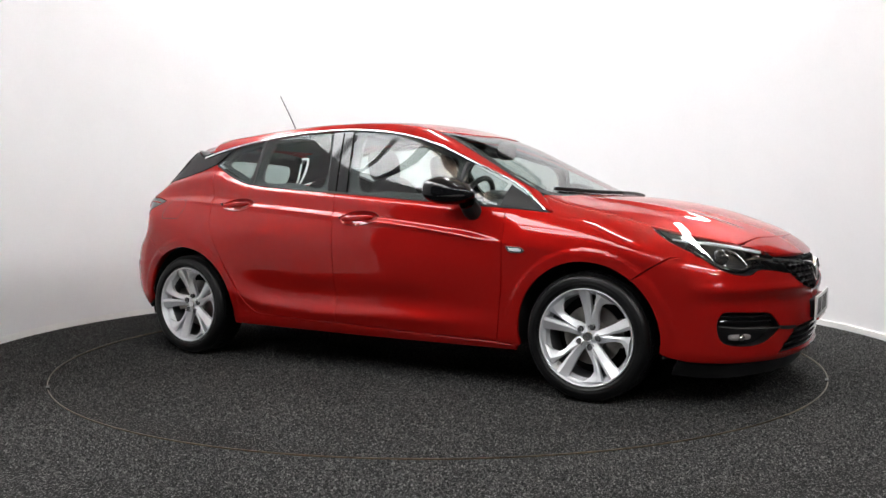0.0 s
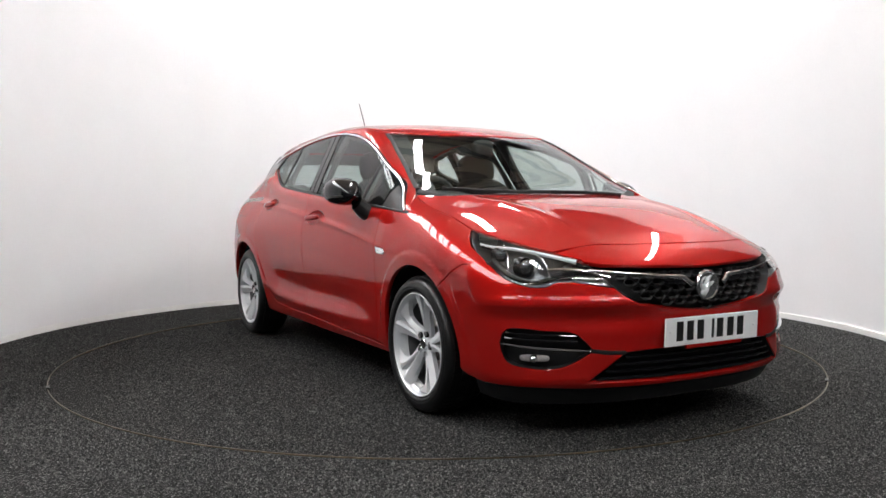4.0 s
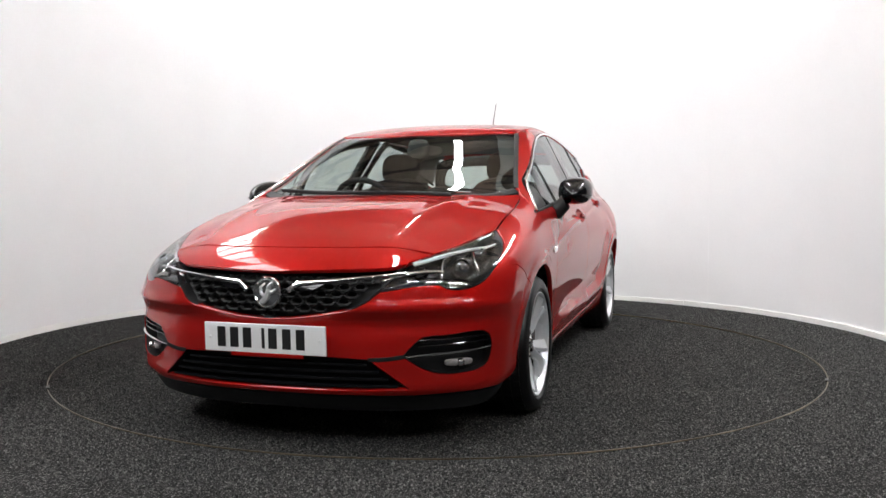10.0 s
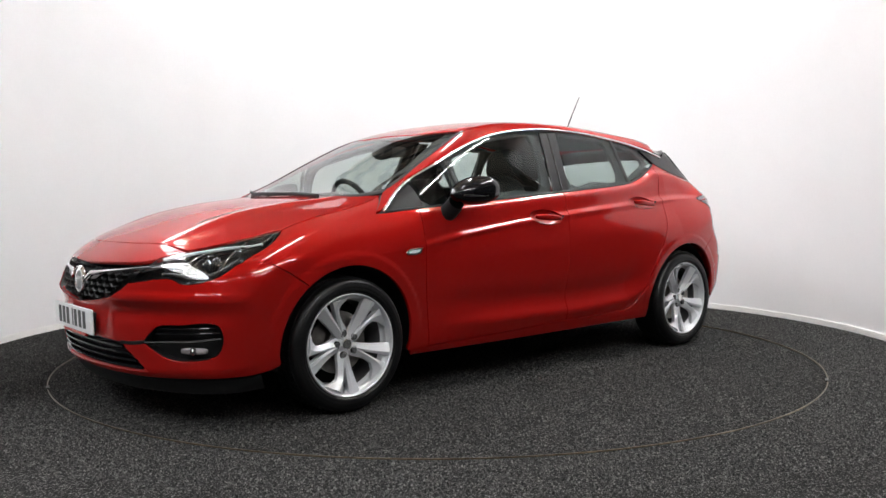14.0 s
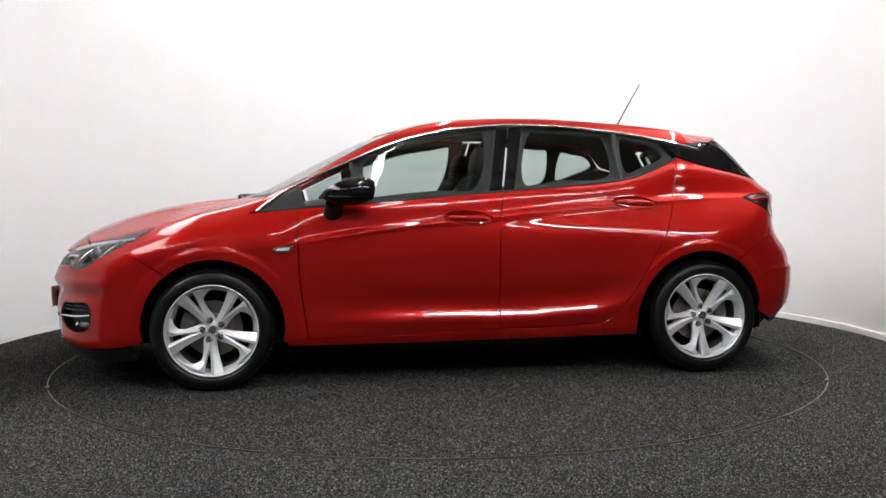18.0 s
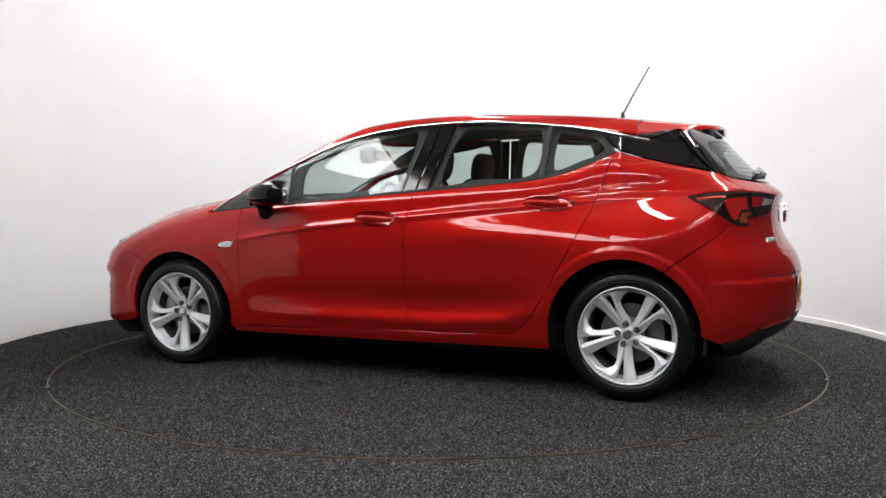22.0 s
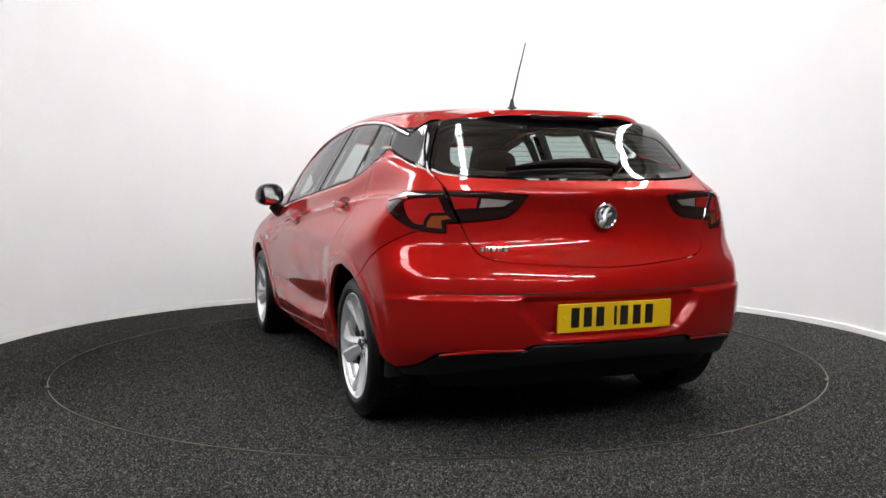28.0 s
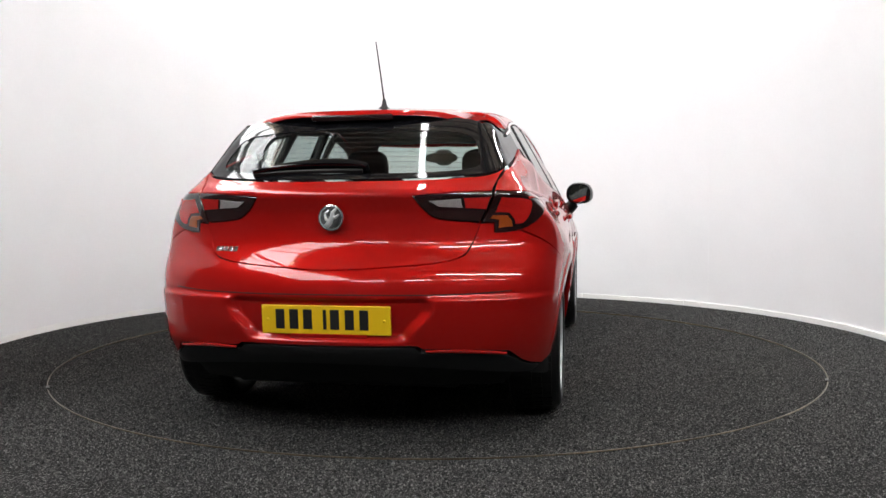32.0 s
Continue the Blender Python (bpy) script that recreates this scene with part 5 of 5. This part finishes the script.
        # dark lining behind the panels, open at the wheels
        shell = [(1.9, 0.25, 1)] + [(1.9, 0.62, 1), (1.3, 0.86), (0.9, 0.922), (0.15, 0.978), (-0.2, 1.006), (-0.9, 1.068), (-1.2, 1.180), (-1.6, 1.09), (-1.75, 0.9, 1), (-1.75, 0.3, 1)] + arc(*ARCH_B, 0.40, 178, 2, 14) + [(-0.86, 0.23, 1), (0.88, 0.23, 1)] + arc(*ARCH_F, 0.40, 178, 2, 14)
        panel("lining", "side", [shell], DARK, car, "dark inner lining", mirror=m, offset=-0.035, lip=0, grid=0.06)
        for cx, cz in (ARCH_F, ARCH_B):
            bm = bmesh.new()
            rows = [[bm.verts.new((cx + r * math.cos(a), s * y, cz + r * math.sin(a))) for a in np.radians(np.linspace(-12, 192, 40))] for r, y in ((0.372, 0.835), (0.385, 0.82), (0.385, 0.50), (0.02, 0.50))]
            for p, q in zip(rows, rows[1:]):
                for i in range(39):
                    bm.faces.new((p[i], p[i + 1], q[i + 1], q[i]))
            part("wheel_arch_liner", bm, DARK, car, "black wheel arch liner")
    # screens
    half = [(0.455, 0.0), (0.448, 0.25), (0.345, 0.535, 1)] + SCREEN_EDGE[1:] + SCREEN_BASE[1:]
    panel("windscreen", "top", [half + [(u, -v, *c) for u, v, *c in reversed(half[1:-1])]], SCREEN_GLASS, car, "raked laminated windscreen", offset=-0.004, lip=0.005, grid=0.03)
    for s in (1, -1):
        ribbon("screen_seal", "top", [(u, s * v) for u, v, *c in SCREEN_EDGE], 0.024, 0.003, BLACK_PLASTIC, car, offset=-0.002)
    ribbon("cowl", "top", [(1.00, 0.685), (1.10, 0.572), (1.205, 0.314), (1.255, 0.0), (1.205, -0.314), (1.10, -0.572), (1.00, -0.685)], 0.050, 0.010, BLACK_PLASTIC, car, "black plastic cowl under the windscreen", offset=-0.014)
    half = [(0.0, 1.045), (0.26, 1.046), (0.489, 1.056), (0.606, 1.071), (0.642, 1.095, 1), (0.610, 1.17), (0.575, 1.24), (0.540, 1.295), (0.500, 1.312, 1), (0.26, 1.338), (0.0, 1.345)]
    panel("tailgate_window", "rear", [half + [(-u, v, *c) for u, v, *c in reversed(half[1:-1])]], PRIVACY, car, "dark heated rear window", offset=-0.004, lip=0.006)
    clear = [(0.0, 1.072), (0.30, 1.074), (0.500, 1.088), (0.556, 1.108), (0.552, 1.150), (0.528, 1.200), (0.496, 1.232), (0.430, 1.246), (0.22, 1.258), (0.0, 1.262)]
    panel("glass_border", "rear", [both(half), both(clear)], BLACK_GLOSS, car, "gloss black printed border of the rear window", offset=0.0005, lip=0.003, grid=0.02)
    for k in range(8):
        v = 1.092 + 0.0215 * k
        w = float(np.interp(v, [1.09, 1.15, 1.205, 1.27], [0.53, 0.545, 0.52, 0.42]))
        ribbon("heater_wire", "rear", [(-w, v), (-w / 2, v + 0.004), (0, v + 0.006), (w / 2, v + 0.004), (w, v)], 0.0014, 0.0006, BLACK_PLASTIC, car, "thin dark heater wire", offset=-0.0035, step=0.05)
    outer = carried([(-1.697, 1.091), (-1.631, 1.148), (-1.574, 1.205), (-1.536, 1.255), (-1.506, 1.298)], "side", "rear")
    for s in (1, -1):
        rim = [(s * 0.645, 1.093, 1)] + [(s * u, v) for u, v, *c in outer] + [ (s * 0.544, 1.295, 1), (s * 0.579, 1.24), (s * 0.614, 1.17)]
        panel("gate_side_trim", "rear", [rim], BLACK_GLOSS, car, "gloss black fin beside the rear window", offset=0.002, lip=0.03)
    return bumper, rear


def hollow(car, rim, m):
    """The bowl behind a door handle."""
    c = np.mean([q[:2] for q in rim], 0)
    w = max(abs(q[0] - c[0]) for q in rim), max(abs(q[1] - c[1]) for q in rim)
    dip = lambda p, n, uv: p - n * (0.030 * np.clip(1 - (((uv - c) / w) ** 2).sum(1), 0, 1) ** 0.7)[:, None]
    panel("handle_recess", "side", [rim], RED, car, mirror=m, gap=0, lip=0, grid=0.014, shape=dip)


def spoiler(car):
    """The roof spoiler over the rear window, red above and black below, with the high brake lamp."""
    ys = np.linspace(-1, 1, 41)
    rows = []
    for k in np.linspace(0, 1, 9):
        row = []
        for s in ys:
            back = -1.692 + 0.165 * abs(s) ** 2.6
            x = -1.322 + (back + 1.322) * k
            y = s * (0.522 - 0.030 * k)
            z = float(top_at(x, y)) - (0.020 + 0.03 * k) * abs(s) ** 6 + 0.016 * k * k
            row.append((x, y, z + 0.002))
        rows.append(row)
    low = [[(x, y, z - 0.012 - 0.028 * min(1, i / 3)) for x, y, z in row] for i, row in enumerate(rows)]
    verts = [v for row in rows for v in row]
    n = len(ys)
    faces = [(i * n + j, (i + 1) * n + j, (i + 1) * n + j + 1, i * n + j + 1) for i in range(8) for j in range(n - 1)]
    verts += [(x - 0.004, y, z - 0.022) for x, y, z in rows[-1]]
    faces += [(8 * n + j, 9 * n + j, 9 * n + j + 1, 8 * n + j + 1) for j in range(n - 1)]
    part_top = mesh_object("spoiler", verts, faces, RED, car, "red roof spoiler")
    verts = [(x - 0.004, y, z - 0.022) for x, y, z in rows[-1]] + [(x + 0.016, y, z - 0.042) for x, y, z in rows[-1]] + [(-1.50, y * 0.98, 1.335 - 0.03 * abs(s) ** 3) for (x, y, z), s in zip(rows[-1], ys)]
    faces = [(i * n + j, (i + 1) * n + j, (i + 1) * n + j + 1, i * n + j + 1) for i in range(2) for j in range(n - 1)]
    mesh_object("underside", verts, faces, BLACK_GLOSS, part_top, "gloss black spoiler underside", smooth=False)
    bm = bmesh.new()
    box(bm, (0.02, 0.36, 0.026), (-1.689, 0, rows[-1][20][2] - 0.030), bevel=0.006)
    part("brake_lamp", bm, TAIL_DARK, part_top, "dark high-level brake lamp")
    for s in (1, -1):
        side = [rows[i][0 if s < 0 else -1] for i in range(9)]
        foot = on_skin("side", [(q[0], float(np.interp(q[0], [-1.50, -1.42, -1.388, -1.32], [1.309, 1.271, 1.266, 1.287]))) for q in side], 0.003) * (1, s, 1)
        out = np.array([0, s * 0.005, 0.002])
        # the red skin wraps down over the front of each end; the rest of the end is gloss black
        split = np.interp(np.arange(9), [0, 2, 4, 8], [1.0, 0.75, 0.40, 0.16])
        bow = lambda i, k: np.array(side[i]) + (foot[i] - np.array(side[i])) * k + out * math.sin(math.pi * k)
        for name, mat, start, end, label in (("end_cap", RED, 0 * split, split, ""), ("end_fin", BLACK_GLOSS, split, 0 * split + 1.0, "gloss black fin under the spoiler end")):
            verts = [bow(i, start[i] + (end[i] - start[i]) * k) for k in np.linspace(0, 1, 6) for i in range(9)]
            verts += [v - np.array([0, s * 0.02, 0]) for v in verts[-9:]]
            faces = [(i + 9 * j, i + 1 + 9 * j, i + 10 + 9 * j, i + 9 + 9 * j) for j in range(6) for i in range(8)]
            mesh_object(name, verts, faces if s < 0 else [f[::-1] for f in faces], mat, part_top, label)


def wheel(car, x, s):
    """An alloy wheel with five pairs of swept spokes; s is the side it is on."""
    y = s * 0.765
    high = 0.309 if x > 0 else 0.317
    lead = {(True, 1): 36, (False, 1): 34, (True, -1): -3, (False, -1): 14}[(x > 0, s)]
    at = (x, y, high)
    bm = bmesh.new()
    prof = [(0.229, 0.094), (0.2345, 0.099), (0.2385, 0.106), (0.241, 0.1085), (0.2425, 0.1065), (0.246, 0.1115), (0.258, 0.1150), (0.2595, 0.1142), (0.261, 0.1152), (0.276, 0.1135), (0.2775, 0.1125), (0.279, 0.1130), (0.292, 0.105), (0.3005, 0.093), (0.3055, 0.078), (0.3085, 0.056), (0.3095, 0.0), (0.3085, -0.05), (0.306, -0.074), (0.299, -0.094), (0.282, -0.108), (0.25, -0.11), (0.222, -0.1)]
    lathe(bm, [(r, s * h) for r, h in prof], at=at, steps=72)
    bm.faces.ensure_lookup_table()
    for f in [f for f in bm.faces if len(f.verts) > 8]:
        bm.faces.remove(f)
    tyre = part("wheel", bm, RUBBER, car, "black tyre with worn sidewalls on a silver five-spoke alloy", angle=60)
    # tread blocks round the running face
    bm = bmesh.new()
    for i in range(60):
        a = 2 * math.pi * i / 60
        for h in (-0.062, -0.022, 0.022, 0.062):
            m = Matrix.Translation(at) @ Matrix.Rotation(a + (0.02 if h > 0 else -0.02), 4, "Y") @ Matrix.Translation((0, s * h, 0.309 if abs(h) < 0.05 else 0.3065))
            bmesh.ops.create_cube(bm, size=1, matrix=m @ Matrix.Diagonal((0.026, 0.034, 0.006, 1)))
    tagged(part("tread", bm, RUBBER, tyre, smooth=False), kind="stuff")
    # rim: lip, barrel
    bm = bmesh.new()
    lathe(bm, [(r, s * h) for r, h in ((0.232, 0.092), (0.2355, 0.101), (0.2345, 0.1065), (0.2310, 0.1075), (0.2275, 0.1045), (0.2255, 0.098), (0.2235, 0.082), (0.2145, 0.074))], at=at, steps=72)
    for f in [f for f in bm.faces if len(f.verts) > 8]:
        bm.faces.remove(f)
    rim = part("rim", bm, ALLOY, tyre, "bright silver alloy rim", angle=50)
    bm = bmesh.new()
    lathe(bm, [(r, s * h) for r, h in ((0.2145, 0.0745), (0.2125, 0.058), (0.206, 0.050), (0.203, 0.044))], at=at, steps=72)
    for f in [f for f in bm.faces if len(f.verts) > 8]:
        bm.faces.remove(f)
    part("barrel_step", bm, ALLOY, tyre, "silver step inside the rim", angle=50)
    bm = bmesh.new()
    lathe(bm, [(r, s * h) for r, h in ((0.203, 0.044), (0.198, 0.03), (0.195, -0.09), (0.215, -0.1))], at=at, steps=72)
    for f in [f for f in bm.faces if len(f.verts) > 8]:
        bm.faces.remove(f)
    # same alloy as the rim, with the shade put into its colour
    part("barrel", bm, ALLOY_DARK, tyre, "inner alloy barrel, coloured dark for the shade behind the spokes", angle=50)
    bm = bmesh.new()
    lathe(bm, [(0.196, s * -0.06), (0.05, s * -0.055)], at=at, steps=48)
    # dark disc added where only shade lies between the spokes
    part("barrel_back", bm, DARK, tyre, "added dark disc for the shade behind the spokes")
    bm = bmesh.new()
    lathe(bm, [(0.145, s * -0.012), (0.145, s * 0.0), (0.080, s * 0.0), (0.075, s * 0.03), (0.01, s * 0.03)], at=at, steps=48)
    part("brake_disc", bm, STEEL, tyre, "bare steel brake disc", angle=30)
    bm = bmesh.new()
    for a0, k in ((-18, 1),):
        rows = []
        for a in np.radians(np.linspace(a0, a0 + 50, 12)):
            rows.append([bm.verts.new((x + r * math.cos(a) * (-1 if x > 0 else 1) * -1, y + s * h, high + r * math.sin(a))) for r, h in ((0.10, -0.03), (0.10, 0.022), (0.165, 0.022), (0.165, -0.03))])
        for p, q in zip(rows, rows[1:]):
            for i in range(4):
                bm.faces.new((p[i], p[(i + 1) % 4], q[(i + 1) % 4], q[i]))
        bm.faces.new(rows[0]), bm.faces.new(rows[-1])
    part("brake_caliper", bm, STEEL, tyre, "grey cast brake caliper", angle=30)
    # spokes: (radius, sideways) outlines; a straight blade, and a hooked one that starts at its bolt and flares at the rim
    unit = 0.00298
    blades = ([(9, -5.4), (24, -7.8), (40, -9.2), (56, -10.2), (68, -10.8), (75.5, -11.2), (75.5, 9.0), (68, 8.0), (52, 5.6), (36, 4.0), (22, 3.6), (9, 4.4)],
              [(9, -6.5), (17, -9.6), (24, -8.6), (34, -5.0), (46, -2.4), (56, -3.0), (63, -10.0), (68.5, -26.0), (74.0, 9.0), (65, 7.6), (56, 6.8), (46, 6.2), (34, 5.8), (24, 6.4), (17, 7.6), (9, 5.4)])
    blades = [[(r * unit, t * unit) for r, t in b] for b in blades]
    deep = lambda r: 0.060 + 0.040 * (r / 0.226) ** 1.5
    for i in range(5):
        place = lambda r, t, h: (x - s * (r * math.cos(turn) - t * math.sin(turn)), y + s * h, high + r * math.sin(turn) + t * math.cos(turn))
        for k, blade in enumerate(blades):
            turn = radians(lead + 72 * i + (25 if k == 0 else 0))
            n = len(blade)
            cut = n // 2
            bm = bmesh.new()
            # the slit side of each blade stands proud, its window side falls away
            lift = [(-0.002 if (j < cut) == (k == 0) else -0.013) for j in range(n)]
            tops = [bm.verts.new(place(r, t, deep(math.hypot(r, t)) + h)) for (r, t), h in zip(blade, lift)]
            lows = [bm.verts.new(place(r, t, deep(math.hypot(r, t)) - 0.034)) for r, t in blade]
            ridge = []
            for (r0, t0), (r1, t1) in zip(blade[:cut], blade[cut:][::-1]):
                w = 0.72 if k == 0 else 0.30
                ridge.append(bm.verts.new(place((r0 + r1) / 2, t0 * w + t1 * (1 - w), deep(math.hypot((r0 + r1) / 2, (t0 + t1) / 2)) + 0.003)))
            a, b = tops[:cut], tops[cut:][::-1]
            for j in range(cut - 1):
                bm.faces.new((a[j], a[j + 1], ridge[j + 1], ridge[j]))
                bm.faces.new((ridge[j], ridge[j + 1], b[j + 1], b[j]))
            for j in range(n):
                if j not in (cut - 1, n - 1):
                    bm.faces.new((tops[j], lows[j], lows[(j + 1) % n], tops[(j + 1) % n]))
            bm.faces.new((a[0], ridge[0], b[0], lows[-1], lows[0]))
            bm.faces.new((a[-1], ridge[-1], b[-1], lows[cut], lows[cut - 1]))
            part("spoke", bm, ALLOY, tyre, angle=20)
    bm = bmesh.new()
    lathe(bm, [(0.052, s * 0.02), (0.052, s * 0.044), (0.044, s * 0.052), (0.032, s * 0.060), (0.01, s * 0.060)], at=at, steps=40)
    part("hub", bm, ALLOY, tyre, angle=35)
    bm = bmesh.new()
    lathe(bm, [(0.0245, s * 0.05), (0.0245, s * 0.070), (0.0215, s * 0.073), (0.0200, s * 0.0715), (0.005, s * 0.0725)], at=at, steps=28)
    part("centre_cap", bm, CHROME, tyre, "polished centre cap with a plain round badge", angle=35)
    for i in range(5):
        a = radians(lead + 72 * i)
        bm = bmesh.new()
        c = Vector(at) + Vector((0.0525 * math.cos(a) * -s, 0, 0.0525 * math.sin(a)))
        lathe(bm, [(0.0175, s * 0.036), (0.0175, s * 0.0655), (0.0150, s * 0.0660), (0.0140, s * 0.062), (0.002, s * 0.062)], at=c, steps=18)
        # raised ring, its near-black colour gives the shade of a recess
        seat_ring = part("bolt_seat", bm, DARK, tyre, "bolt seat, coloured dark for the shade in its hole", angle=30)
        bm = bmesh.new()
        lathe(bm, [(0.0125, s * 0.058), (0.0125, s * 0.0685), (0.0100, s * 0.0705), (0.002, s * 0.0700)], at=c, steps=6)
        part("wheel_bolt", bm, ALLOY_DARK, seat_ring, "grey wheel bolt", angle=30)


def build_car():
    car = tagged(new("car"), "shiny red five-door hatchback car parked on the turntable", "car")
    bumper, rear = body_panels(car)
    spoiler(car)
    for x in (WHEEL_F, WHEEL_R):
        for s in (1, -1):
            wheel(car, x, s)
    details(car, bumper, rear)
    cabin(car)
    return car

studio()
tube_lamp(0.03, 1.45, 4.0, 1.6, 90)
tube_lamp(0.0, -2.05, 4.0, 1.6, 90)
for lx in (-2.4, 0.2, 2.8, 5.4):
    tube_lamp(lx, -7.8, 4.7, 1.5, 0, 0.08)
# strip over the camera, shifted right and brightened to fill the right floor
tube_lamp(2.9, -5.2, 4.0, 4.4, 0, 0.085, FILL_TUBE)
# unseen fill lamp, added to brighten the right wall and floor
tube_lamp(2.90, 0.3, 4.0, 3.2, 90, 0.12, FILL_TUBE)
disc = turntable()
rim_mark(-2.025, -0.995)
rim_mark(2.050, -0.935)
car = build_car()

# the table's heading in degrees: a short start, then an even turn
HEADING = [(0.0, -30.6), (0.3, -32.1), (0.6, -34.45), (1.0, -37.6), (2.0, -45.5), (3.0, -53.3), (5.0, -69.1), (7.0, -84.85), (9.0, -100.55), (11.0, -116.25), (13.0, -131.8),
           (15.0, -147.4), (17.0, -163.35), (18.0, -171.5), (19.0, -179.3), (20.0, -187.1), (21.0, -195.15), (22.0, -203.2), (23.0, -211.0), (24.0, -218.75), (25.5, -230.2), (27.0, -241.6),
           (28.0, -249.4), (29.0, -257.15), (30.0, -265.0), (31.0, -272.85), (32.0, -280.75)]
CAR_OFFSET = Vector((-0.034, 0.043, 0.006))


def motions():
    walk(disc, [(t, pose(0, 0, 0, 0, 0, a)) for t, a in HEADING])
    walk(car, [(t, pose(*(pose(0, 0, 0, 0, 0, a) @ CAR_OFFSET), 0, 0, a)) for t, a in HEADING])


motions()
